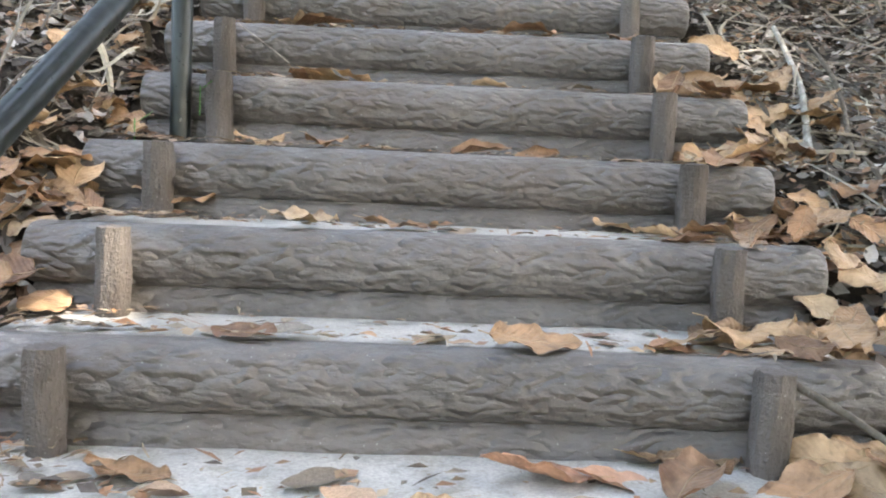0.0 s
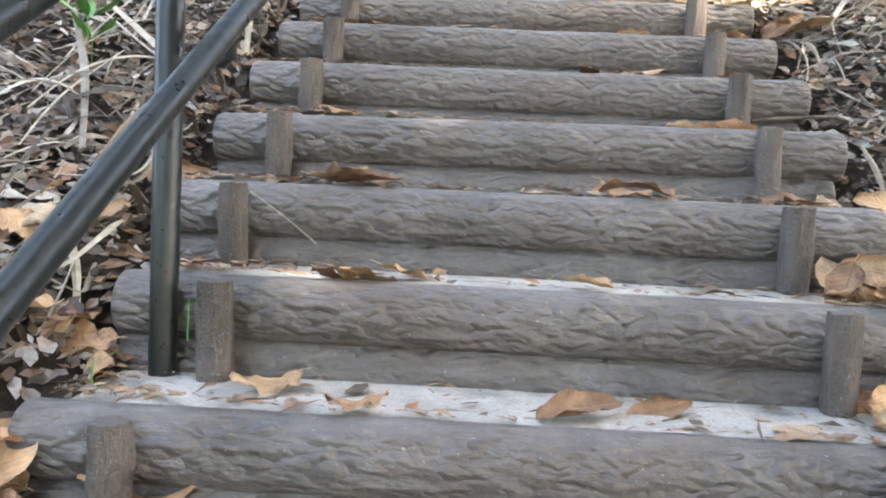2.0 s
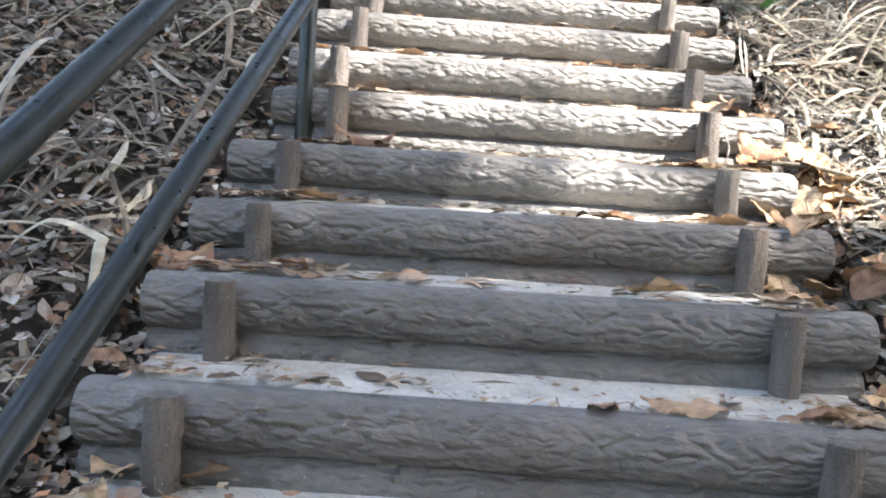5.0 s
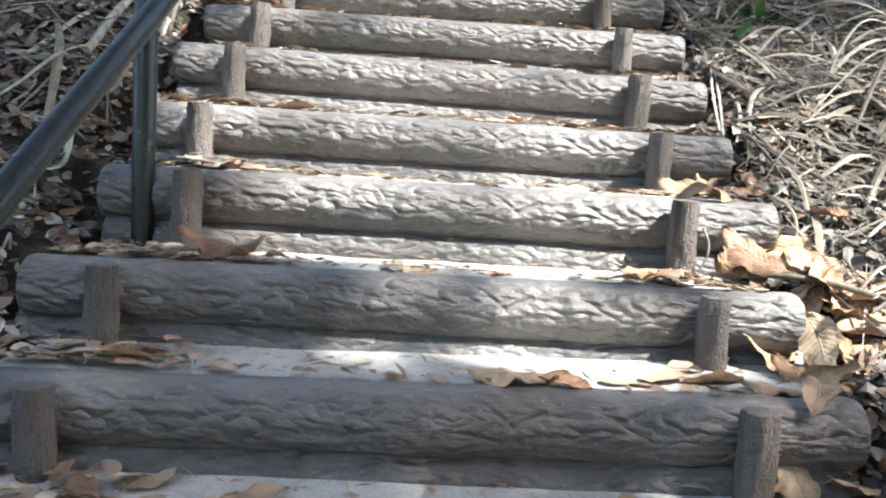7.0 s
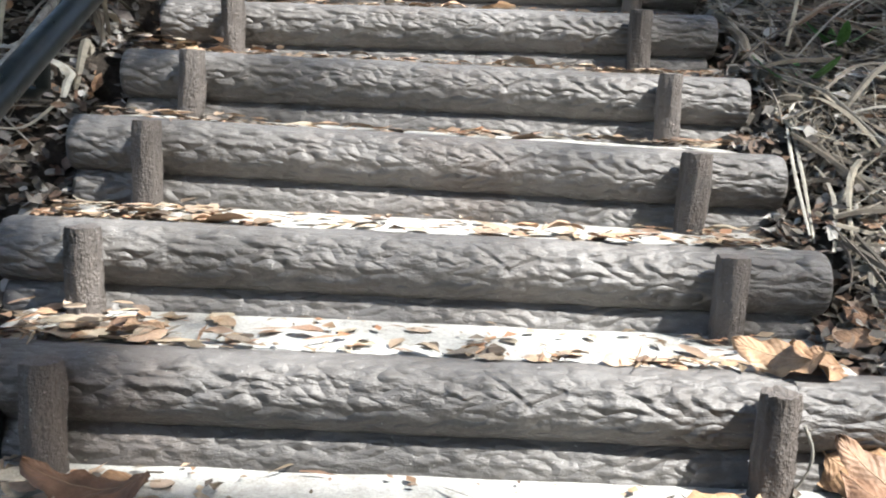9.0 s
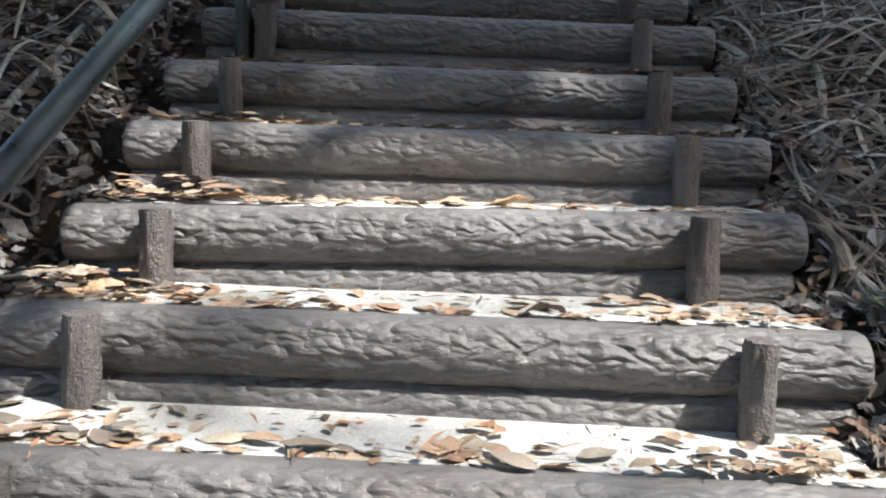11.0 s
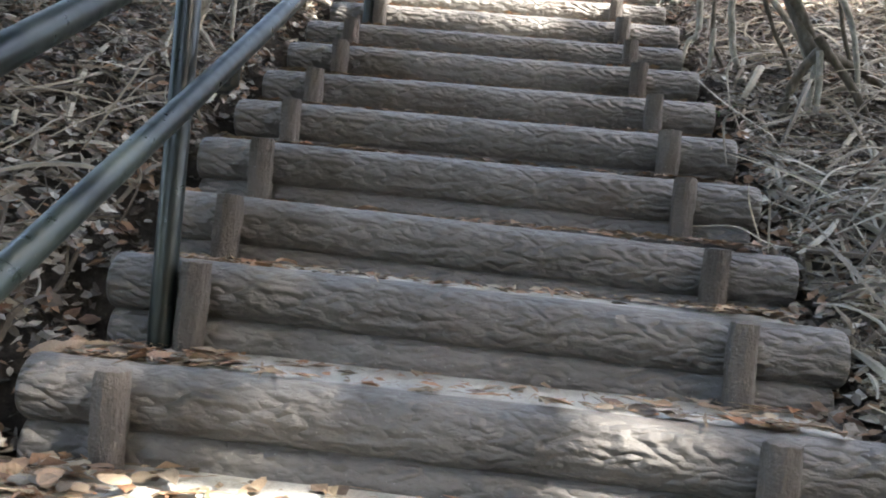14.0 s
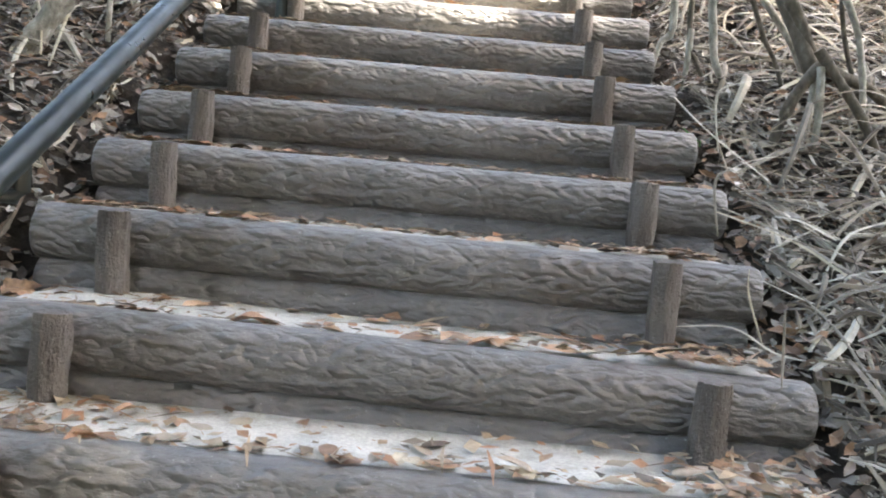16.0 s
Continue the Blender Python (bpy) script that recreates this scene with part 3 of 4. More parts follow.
# ---- leaves that lie singly on the treads and the banks ----
LEAVES = {
    -1: [(-0.49, 0.24, 0.15), (-0.19, 0.23, 0.09), (0.17, 0.27, 0.19, 'p'), (0.3, 0.28, 0.14, 'p'), (0.47, 0.38, 0.15), (0.44, 0.25, 0.17), (0.6, 0.25, 0.2), (0.73, 0.29, 0.17), (-0.13, 0.14, 0.08), (0.0, 0.15, 0.1), (-0.41, 0.12, 0.06), (0.39, 0.38, 0.11)],
    0: [(-0.52, 0.13, 0.05), (-0.36, 0.14, 0.13), (-0.28, 0.11, 0.09), (-0.01, 0.17, 0.08), (0.04, 0.11, 0.04), (0.18, 0.11, 0.16), (0.58, 0.33, 0.2), (0.61, 0.23, 0.19), (0.46, 0.19, 0.14), (0.63, 0.2, 0.14), (0.77, 0.35, 0.15), (-0.66, 0.11, 0.03), (0.58, 0.25, 0.15), (-0.21, 0.11, 0.04), (-0.13, 0.11, 0.03)],
    1: [(-0.72, 0.2, 0.13), (-0.66, 0.38, 0.24), (-0.3, 0.11, 0.14), (-0.09, 0.22, 0.16), (0.46, 0.38, 0.18), (0.5, 0.24, 0.11), (0.62, 0.25, 0.16), (0.75, 0.27, 0.16), (0.78, 0.24, 0.15), (0.03, 0.21, 0.07)],
    2: [(-0.49, 0.27, 0.13), (-0.29, 0.14, 0.11), (0.1, 0.21, 0.16), (0.25, 0.27, 0.13), (0.71, 0.23, 0.15), (0.8, 0.27, 0.14), (0.46, 0.16, 0.08)],
    3: [(-0.33, 0.15, 0.15), (-0.25, 0.2, 0.13), (0.13, 0.2, 0.11), (-0.41, 0.14, 0.11), (-0.49, 0.11, 0.07)],
    4: [(-0.43, 0.21, 0.23), (0.25, 0.17, 0.19), (0.65, 0.22, 0.12), (-0.43, 0.38, 0.2), (-0.48, 0.26, 0.15), (-0.39, 0.14, 0.17), (0.27, 0.28, 0.16), (0.32, 0.19, 0.08), (0.09, 0.18, 0.09), (0.01, 0.15, 0.07), (-0.02, 0.11, 0.03), (0.48, 0.31, 0.05)],
    5: [(-0.53, 0.22, 0.09), (-0.37, 0.11, 0.05), (-0.58, 0.38, 0.12), (-0.76, 0.38, 0.11), (-0.36, 0.11, 0.05), (0.59, 0.27, 0.16), (0.57, 0.34, 0.08)],
    6: [(0.2, 0.14, 0.11), (0.36, 0.17, 0.16), (0.63, 0.18, 0.1)],
    7: [(-0.5, 0.11, 0.1), (-0.54, 0.22, 0.13), (-0.23, 0.17, 0.07), (-0.09, 0.11, 0.07), (-0.06, 0.23, 0.07), (0.52, 0.38, 0.06), (-0.44, 0.32, 0.08), (-0.62, 0.13, 0.07), (0.34, 0.15, 0.04), (-0.21, 0.2, 0.06), (0.28, 0.18, 0.05), (0.64, 0.24, 0.07), (0.71, 0.28, 0.07), (-0.73, 0.18, 0.07)],
    8: [(0.19, 0.18, 0.16), (0.28, 0.16, 0.11), (0.49, 0.23, 0.09), (0.8, 0.35, 0.21), (-0.57, 0.38, 0.11), (-0.12, 0.13, 0.05), (-0.04, 0.11, 0.04), (0.4, 0.2, 0.07), (0.56, 0.3, 0.08), (-0.58, 0.25, 0.07), (-0.67, 0.22, 0.06)],
    9: [(-0.47, 0.27, 0.15), (0.55, 0.25, 0.14), (0.6, 0.16, 0.1), (-0.47, 0.24, 0.2), (-0.33, 0.2, 0.07), (-0.06, 0.15, 0.06), (0.0, 0.17, 0.09), (0.52, 0.3, 0.1), (0.55, 0.19, 0.1), (0.63, 0.31, 0.1), (0.72, 0.29, 0.09), (0.46, 0.17, 0.06), (0.53, 0.26, 0.09), (-0.61, 0.3, 0.08)],
    10: [(-0.5, 0.2, 0.12), (-0.6, 0.25, 0.07), (-0.45, 0.17, 0.06), (-0.74, 0.32, 0.08), (-0.62, 0.11, 0.08), (-0.18, 0.24, 0.06), (0.17, 0.14, 0.07), (0.11, 0.16, 0.06), (0.05, 0.11, 0.05), (0.25, 0.11, 0.06), (0.39, 0.11, 0.06), (0.31, 0.11, 0.05), (0.76, 0.29, 0.06), (-0.5, 0.11, 0.07), (-0.45, 0.12, 0.07), (-0.56, 0.11, 0.07), (-0.35, 0.29, 0.06), (-0.28, 0.12, 0.05), (-0.55, 0.2, 0.08), (-0.47, 0.25, 0.05)],
    11: [(-0.47, 0.31, 0.08), (-0.39, 0.14, 0.09), (-0.56, 0.18, 0.08), (-0.16, 0.12, 0.07), (-0.1, 0.14, 0.06), (0.32, 0.18, 0.08), (0.42, 0.13, 0.09), (0.17, 0.18, 0.08), (0.47, 0.11, 0.06), (0.55, 0.11, 0.06), (-0.44, 0.12, 0.06), (-0.22, 0.19, 0.06), (0.33, 0.11, 0.06), (0.72, 0.35, 0.07), (-0.63, 0.2, 0.08), (-0.34, 0.11, 0.06), (-0.77, 0.38, 0.08), (0.25, 0.22, 0.07), (0.74, 0.14, 0.05)],
    12: [(-0.42, 0.25, 0.09), (-0.31, 0.21, 0.08), (-0.16, 0.18, 0.08), (-0.05, 0.17, 0.05), (0.06, 0.2, 0.07), (0.18, 0.14, 0.08), (0.26, 0.11, 0.07), (0.45, 0.11, 0.05), (-0.72, 0.25, 0.08), (-0.57, 0.28, 0.06), (-0.46, 0.17, 0.07), (-0.24, 0.2, 0.07), (-0.09, 0.14, 0.05), (0.13, 0.32, 0.06), (0.39, 0.11, 0.05), (0.65, 0.11, 0.05), (-0.83, 0.28, 0.09), (0.74, 0.15, 0.04)],
    13: [(-0.38, 0.11, 0.08), (-0.29, 0.13, 0.06), (-0.19, 0.11, 0.06), (-0.14, 0.11, 0.05), (-0.12, 0.11, 0.05), (-0.05, 0.11, 0.05), (0.06, 0.11, 0.05), (0.1, 0.11, 0.04), (-0.06, 0.21, 0.04), (-0.18, 0.19, 0.04), (-0.06, 0.11, 0.06), (-0.44, 0.11, 0.05), (-0.3, 0.11, 0.06), (0.25, 0.13, 0.09), (0.21, 0.21, 0.05), (0.31, 0.11, 0.06), (0.32, 0.11, 0.04), (0.42, 0.11, 0.05), (0.48, 0.11, 0.06), (0.52, 0.18, 0.05), (0.44, 0.11, 0.05), (0.52, 0.11, 0.06), (0.6, 0.11, 0.06), (0.43, 0.32, 0.06), (0.52, 0.37, 0.06), (0.62, 0.17, 0.05), (-0.47, 0.11, 0.05), (-0.39, 0.2, 0.06), (-0.46, 0.15, 0.06), (-0.57, 0.11, 0.06), (-0.53, 0.14, 0.06), (-0.26, 0.11, 0.04), (0.09, 0.24, 0.03), (-0.25, 0.11, 0.04), (-0.16, 0.11, 0.04), (0.36, 0.11, 0.05)],
    14: [(-0.65, 0.28, 0.08), (-0.76, 0.38, 0.09), (-0.63, 0.11, 0.06), (-0.49, 0.29, 0.08), (-0.46, 0.12, 0.06), (-0.5, 0.11, 0.07), (-0.34, 0.21, 0.09), (-0.2, 0.11, 0.05), (-0.12, 0.11, 0.06), (-0.04, 0.11, 0.07), (0.06, 0.15, 0.07), (0.2, 0.2, 0.12), (0.24, 0.11, 0.07), (0.36, 0.21, 0.06), (0.47, 0.21, 0.06), (0.56, 0.13, 0.06), (0.7, 0.21, 0.08), (-0.68, 0.21, 0.07), (-0.55, 0.11, 0.06), (-0.36, 0.11, 0.06), (-0.44, 0.11, 0.06), (-0.19, 0.11, 0.04), (-0.08, 0.11, 0.05), (-0.58, 0.26, 0.05), (-0.3, 0.11, 0.04), (-0.67, 0.11, 0.06)],
    15: [(-0.63, 0.16, 0.06), (-0.41, 0.23, 0.06), (0.2, 0.16, 0.07), (0.5, 0.14, 0.06), (-0.22, 0.26, 0.04), (-0.77, 0.17, 0.06), (0.41, 0.17, 0.04), (0.31, 0.18, 0.06), (0.31, 0.11, 0.05), (0.23, 0.23, 0.05), (0.16, 0.11, 0.04), (0.53, 0.33, 0.06), (0.45, 0.11, 0.04), (0.43, 0.3, 0.05), (-0.45, 0.28, 0.08), (-0.37, 0.11, 0.05), (-0.3, 0.31, 0.06), (-0.57, 0.27, 0.06), (-0.64, 0.15, 0.07), (0.73, 0.28, 0.06)],
    16: [(0.47, 0.29, 0.06), (0.57, 0.35, 0.05), (-0.48, 0.19, 0.06), (-0.45, 0.32, 0.06), (-0.36, 0.18, 0.05), (-0.58, 0.18, 0.06), (-0.03, 0.13, 0.04), (0.34, 0.16, 0.04), (0.41, 0.24, 0.05)],
    17: [(0.15, 0.18, 0.06), (0.11, 0.11, 0.05), (0.28, 0.17, 0.07), (0.4, 0.14, 0.04), (0.52, 0.16, 0.03), (0.04, 0.11, 0.04), (-0.29, 0.27, 0.05), (-0.55, 0.18, 0.05), (-0.43, 0.29, 0.06), (-0.53, 0.36, 0.05), (-0.45, 0.11, 0.05)],
    18: [(-0.26, 0.14, 0.08), (-0.41, 0.29, 0.06), (0.56, 0.32, 0.04), (0.1, 0.32, 0.06)],
    19: [(-0.32, 0.11, 0.08), (-0.45, 0.11, 0.07), (-0.39, 0.11, 0.06)],
    20: [(-0.52, 0.11, 0.05)],
}
LEFT_A = [(-0.9, 0.61, 0.19), (-0.89, 0.49, 0.14), (-0.91, 0.42, 0.12), (-0.89, 1.13, 0.12), (-0.89, 0.98, 0.15), (-0.82, 0.79, 0.12), (-0.93, 0.69, 0.1), (-0.89, 0.39, 0.1), (-1.21, 1.19, 0.12), (-1.12, 1.33, 0.11), (-0.94, 0.52, 0.15), (-0.86, 0.58, 0.12), (-0.77, 1.82, 0.12), (-0.89, 0.98, 0.13), (-0.79, 0.81, 0.11), (-0.89, 1.2, 0.1), (-0.88, 0.68, 0.13), (-0.91, 0.73, 0.12), (-1.06, 0.99, 0.09), (-0.84, 0.62, 0.11), (-0.86, 1.5, 0.07), (-0.87, 1.51, 0.14), (-0.88, 2.15, 0.11), (-0.96, 2.23, 0.09), (-0.85, 2.49, 0.12), (-0.76, 1.82, 0.14), (-0.89, 2.01, 0.07), (-1.15, 1.79, 0.06), (-1.42, 2.6, 0.11), (-1.11, 2.24, 0.09)]
LEFT_B = [(-1.67, 2.56, 0.09), (-0.84, 2.52, 0.16), (-0.81, 2.48, 0.14), (-0.88, 2.49, 0.13), (-0.91, 2.92, 0.07), (-0.88, 2.72, 0.08), (-0.9, 3.59, 0.09), (-0.69, 4.34, 0.13), (-0.64, 4.35, 0.06), (-0.75, 4.41, 0.07), (-0.76, 4.64, 0.05), (-0.75, 4.73, 0.06), (-0.74, 5.02, 0.1), (-0.63, 4.27, 0.08), (-0.62, 4.2, 0.08), (-0.67, 4.26, 0.07), (-0.67, 4.45, 0.05), (-0.83, 4.55, 0.05), (-0.8, 5.4, 0.08), (-0.67, 4.4, 0.06), (-0.8, 6.01, 0.1), (-0.69, 5.63, 0.07), (-0.74, 5.72, 0.06), (-0.9, 7.33, 0.08), (-0.72, 5.01, 0.13), (-0.83, 5.32, 0.07), (-0.81, 5.36, 0.07), (-0.83, 5.7, 0.06), (-0.81, 6.0, 0.07)]
RIGHT_A = [(0.9, 1.03, 0.24), (0.84, 0.78, 0.19), (1.11, 1.43, 0.24), (1.24, 1.19, 0.24), (0.91, 1.13, 0.18), (0.9, 1.29, 0.17), (1.01, 1.72, 0.14), (1.18, 1.34, 0.13), (0.9, 0.94, 0.2), (0.92, 0.55, 0.14), (0.81, 0.27, 0.19), (0.87, 0.32, 0.17), (0.89, 0.68, 0.13), (0.78, 0.27, 0.12), (0.93, 1.22, 0.18), (1.0, 0.89, 0.11), (0.85, 0.25, 0.16), (0.87, 1.3, 0.22), (0.75, 1.22, 0.18), (0.76, 1.02, 0.18), (0.7, 0.91, 0.14), (0.75, 0.85, 0.15), (1.03, 1.71, 0.14), (0.95, 2.18, 0.14), (0.91, 1.25, 0.15), (0.82, 1.62, 0.17), (0.81, 1.31, 0.2), (0.81, 0.98, 0.16), (0.7, 1.02, 0.15), (0.99, 3.04, 0.24)]
RIGHT_B = [(0.8, 2.83, 0.18), (0.92, 3.27, 0.16), (0.86, 2.28, 0.11), (0.89, 2.32, 0.1), (0.65, 1.55, 0.12), (0.98, 3.04, 0.2), (0.86, 3.2, 0.15), (1.1, 3.39, 0.11), (0.9, 3.31, 0.12), (1.06, 3.12, 0.11), (0.86, 2.65, 0.05), (1.13, 2.98, 0.07), (0.88, 3.48, 0.11), (0.87, 3.27, 0.12), (0.99, 3.02, 0.2), (0.87, 3.22, 0.14), (0.91, 3.3, 0.14), (1.01, 3.08, 0.17), (0.91, 2.97, 0.15), (1.11, 3.39, 0.13), (0.93, 3.54, 0.1), (0.86, 2.99, 0.12), (0.86, 3.49, 0.08), (0.88, 3.19, 0.11), (1.02, 3.05, 0.14), (0.98, 2.97, 0.11), (0.91, 4.78, 0.07), (0.87, 5.83, 0.07), (1.06, 6.43, 0.08), (0.86, 6.71, 0.07)]
RIGHT_C = [(1.29, 6.54, 0.06), (0.97, 6.17, 0.05), (0.85, 5.79, 0.08)]


def leaf_mesh(name, seed, material, fold, curl, wave, n=20, m=6):
    """A dry leaf one metre long, to be scaled: a long oval blade rolled about its rib (fold, radians), bent along it (curl, radians), its rim rippled."""
    rng = random.Random(seed)
    p1, p2, p3, p4 = (rng.uniform(0, 6) for i in range(4))
    wide, twist = rng.uniform(0.24, 0.32), rng.uniform(-0.5, 0.5)
    verts, faces, uvs = [], [], []
    x = z = 0.0
    for i in range(n + 1):
        f = i / n
        slant = curl * (f - 0.5) + 0.14 * math.sin(f * 5 + p4)
        if i:
            x += math.cos(slant) / n
            z += math.sin(slant) / n
        w = wide * max(math.sin(math.pi * f ** 0.85), 0) ** 0.7 * (1 + 0.05 * noise.noise(Vector((f * 5, seed, 0)))) + 0.004
        side = 0.05 * math.sin(f * 3 + p2)
        lean = twist * (f - 0.5)
        roll = fold * (0.75 + 0.35 * math.sin(f * 4 + p3))
        for j in range(-m, m + 1):
            g = j / m
            half = roll * (1.0 if g > 0 else 0.7 + 0.3 * math.sin(p1))
            a = half * abs(g) + 0.001
            reach = w * math.sin(a) / a * abs(g) if abs(a) > 0.01 else w * abs(g)
            rise = w * (1 - math.cos(a)) / a * abs(g)
            reach *= 1 + 0.07 * noise.noise(Vector((f * 13, 3 if g > 0 else -3, seed * 0.9))) * abs(g)
            rim = wave * abs(g) ** 2 * (math.sin(f * 15 + p1 + g * 2) + 0.5 * math.sin(f * 31 + p2 * g))
            crumple = 0.030 * noise.noise(Vector((f * 4, g * 1.6, seed * 1.7))) + 0.016 * noise.noise(Vector((f * 10, g * 4, seed * 2.3)))
            y = math.copysign(reach, g) if j else 0.0
            h = rise + rim + crumple
            verts.append((x - 0.5 - math.sin(slant) * h, side + y * math.cos(lean) - h * math.sin(lean), z + h * math.cos(lean) + y * math.sin(lean)))
            uvs.append((f, g))
    k = 2 * m + 1
    for i in range(n):
        for j in range(k - 1):
            a = i * k + j
            faces.append((a, a + k, a + k + 1, a + 1))
    b = len(verts)
    x0, s0, z0 = verts[m]
    for i in range(3):
        for dx, dz in ((-0.006, 0), (0.006, 0), (0, 0.012)):
            verts.append((x0 - 0.06 * i, s0 + dx + 0.01 * i, z0 + dz + 0.010 * i))
            uvs.append((0, 0))
    for i in range(2):
        for j in range(3):
            c = b + i * 3
            faces.append((c + j, c + (j + 1) % 3, c + 3 + (j + 1) % 3, c + 3 + j))
    low = min(v[2] for v in verts)
    me = mesh_of(name, [(vx, vy, vz - low) for vx, vy, vz in verts], faces, material, True)
    layer = me.uv_layers.new(name="UVMap")
    for loop in me.loops:
        layer.data[loop.index].uv = uvs[loop.vertex_index]
    return me


BIG = [leaf_mesh("leaf", i, BIG_LEAF, f, c, w) for i, (f, c, w) in enumerate(((1.1, 0.4, 0.030), (0.7, 0.8, 0.045), (1.6, 0.3, 0.025), (-0.9, -0.6, 0.035), (0.5, 1.0, 0.050), (2.0, 0.5, 0.030), (-1.3, 0.4, 0.035), (1.3, -0.7, 0.04), (-0.6, 0.9, 0.045)))]
PINK = [leaf_mesh("leaf", 20 + i, PINK_LEAF, f, c, w) for i, (f, c, w) in enumerate(((1.3, 0.7, 0.03), (-1.2, -0.6, 0.04)))]
SMALL = [leaf_mesh("leaf", 40 + i, SMALL_LEAF, f, c, w, 10, 2) for i, (f, c, w) in enumerate(((0.8, 0.4, 0.02), (1.6, 0.3, 0.015), (-1.0, -0.5, 0.02), (0.4, 0.9, 0.03), (1.2, -0.6, 0.02)))]
count = 0


def put_leaf(x, y, z, size, kind, where_, rng, up=None):
    global count
    count += 1
    big = size > 0.095
    size = size * 1.2 if not big else min(size * 1.1, 0.215 if up is None else 0.175)
    me = rng.choice(PINK if kind == "p" else BIG if big else SMALL)
    ob = new("large_leaf" if big else "small_leaf", me)
    a = rng.choice((0, 180)) + rng.gauss(0, 28 if up is None else 55)
    tilt = pose(0, 0, 0, rng.gauss(0, 7), rng.gauss(0, 6), 0)
    if up is not None:
        tilt = up.to_track_quat("Z", "Y").to_matrix().to_4x4() @ tilt
    ob.matrix_basis = Matrix.Translation((x, y, z)) @ tilt @ pose(0, 0, 0, 0, 0, a) @ Matrix.Diagonal((size, size * rng.uniform(0.85, 1.15), size * (rng.uniform(0.6, 1.0) if big else rng.uniform(0.4, 0.8)), 1))
    colour = "pinkish-brown" if kind == "p" else "orange-brown" if big else "pale-brown"
    tagged(ob, "%s curled dry leaf on %s" % (colour, where_), "leaf", "leaves on the treads" if "tread" in where_ else "leaves beside the steps")
    return ob


def surface_z(x, y):
    """Height of the tread or, beyond its end, of the bank."""
    if abs(x) > 0.80:
        return ground_z(x, y) + 0.015
    k = math.floor(y / R)
    while step_at(k)[2] + 0.11 > y:
        k -= 1
    return step_at(k)[3]


def build_leaves():
    rng = random.Random(11)
    for k, rows in LEAVES.items():
        xl, xr, y, z = step_at(k)
        if k <= 8:
            for i in range(3):
                x = rng.choice((xl + abs(rng.gauss(0.08, 0.12)), xr - abs(rng.gauss(0, 0.14)), xr + 0.08))
                put_leaf(x, y + rng.uniform(0.13, 0.26), z + 0.004, rng.uniform(0.07, 0.15), "", "the pale cement tread", rng)
        for i, row in enumerate(rows):
            kind = row[3] if len(row) > 3 else ""
            put_leaf(row[0], y + max(row[1], 0.15), z - 0.002 + 0.006 * (i % 3), row[2], kind, "the pale cement tread", rng)
    for i in range(230):
        y = rng.uniform(-1.2, 1.5) if i < 190 else rng.uniform(2.5, 3.4)
        x = rng.gauss(0.86, 0.12) if i % 4 or i >= 190 else min(-rng.gauss(0.93, 0.07), -0.80)
        x = max(x, 0.66) if x > 0 else x
        z = surface_z(x, y) + rng.uniform(0.004, 0.07 if abs(x) > 0.75 else 0.02)
        put_leaf(x, y, z, rng.uniform(0.10, 0.19), "", "the bank's leaf litter", rng, Vector((rng.gauss(-0.1, 0.35), rng.gauss(-0.35, 0.35), 1)).normalized())
    for rows in (LEFT_A, LEFT_B, RIGHT_A, RIGHT_B, RIGHT_C):
        for x, y, size in rows:
            put_leaf(x, y, ground_z(x, y) + 0.02, size, "", "the bank's leaf litter", rng, Vector((0, -0.55, 1)).normalized())


build_leaves()


# heaps at the ends of treads: middle across, spread, height
PILES = {7: (-0.60, 0.07, 0.02), 8: (-0.62, 0.08, 0.02), 9: (-0.55, 0.09, 0.02), 10: (-0.58, 0.10, 0.04), 11: (-0.55, 0.12, 0.03), 12: (-0.60, 0.10, 0.03), 13: (-0.72, 0.10, 0.05), 14: (-0.62, 0.12, 0.05), 15: (-0.66, 0.08, 0.03), 16: (-0.60, 0.08, 0.02)}


def more_small_leaves():
    """Drifts of small leaves on the treads under the leafier trees."""
    rng = random.Random(52)
    verts, faces = [], []
    for k in range(-2, 25):
        xl, xr, y, z = step_at(k)
        n = {-2: 14, -1: 14, 0: 12, 1: 14, 2: 14, 3: 14, 4: 20, 5: 20, 6: 24, 7: 50, 8: 60, 9: 70, 10: 90, 11: 110, 12: 110, 13: 130, 14: 100, 15: 70, 16: 60, 17: 50, 18: 60}.get(k, 70)
        for i in range(n):
            side = rng.random()
            x = xl - 0.14 + abs(rng.gauss(0, 0.20)) if side < 0.45 else xr + 0.12 - abs(rng.gauss(0, 0.16)) if side < 0.6 else rng.uniform(-0.65, 0.7)
            dy = rng.uniform(0.155, R + 0.04) if k in (13, 14) else 0.155 + abs(rng.gauss(0, 0.04)) if rng.random() < 0.6 else rng.uniform(0.16, R + 0.03)
            size = rng.uniform(0.04, 0.08) * (1.2 if k > 15 else 1)
            m = Matrix.Translation((x, y + dy, z - 0.002 + 0.003 * rng.random())) @ pose(0, 0, 0, rng.gauss(0, 6), rng.gauss(0, 6), rng.uniform(0, 360)) @ Matrix.Diagonal((size, size, size * rng.uniform(0.2, 0.5), 1))
            me = rng.choice(SMALL)
            if i % 3 == 0 and k in PILES:
                cx, spread, lift = PILES[k]
                m = Matrix.Translation((cx + rng.gauss(0, spread) - x, 0, lift * rng.random())) @ m
            b = len(verts)
            verts += [m @ v.co for v in me.vertices]
            faces += [tuple(b + j for j in p.vertices) for p in me.polygons]
    ob = new("small_leaves", mesh_of("small_leaves", verts, faces, DRIFT, True))
    tagged(ob, "pale and orange small dead leaves drifted over the cement treads", "leaf litter", "", "stuff")


more_small_leaves()


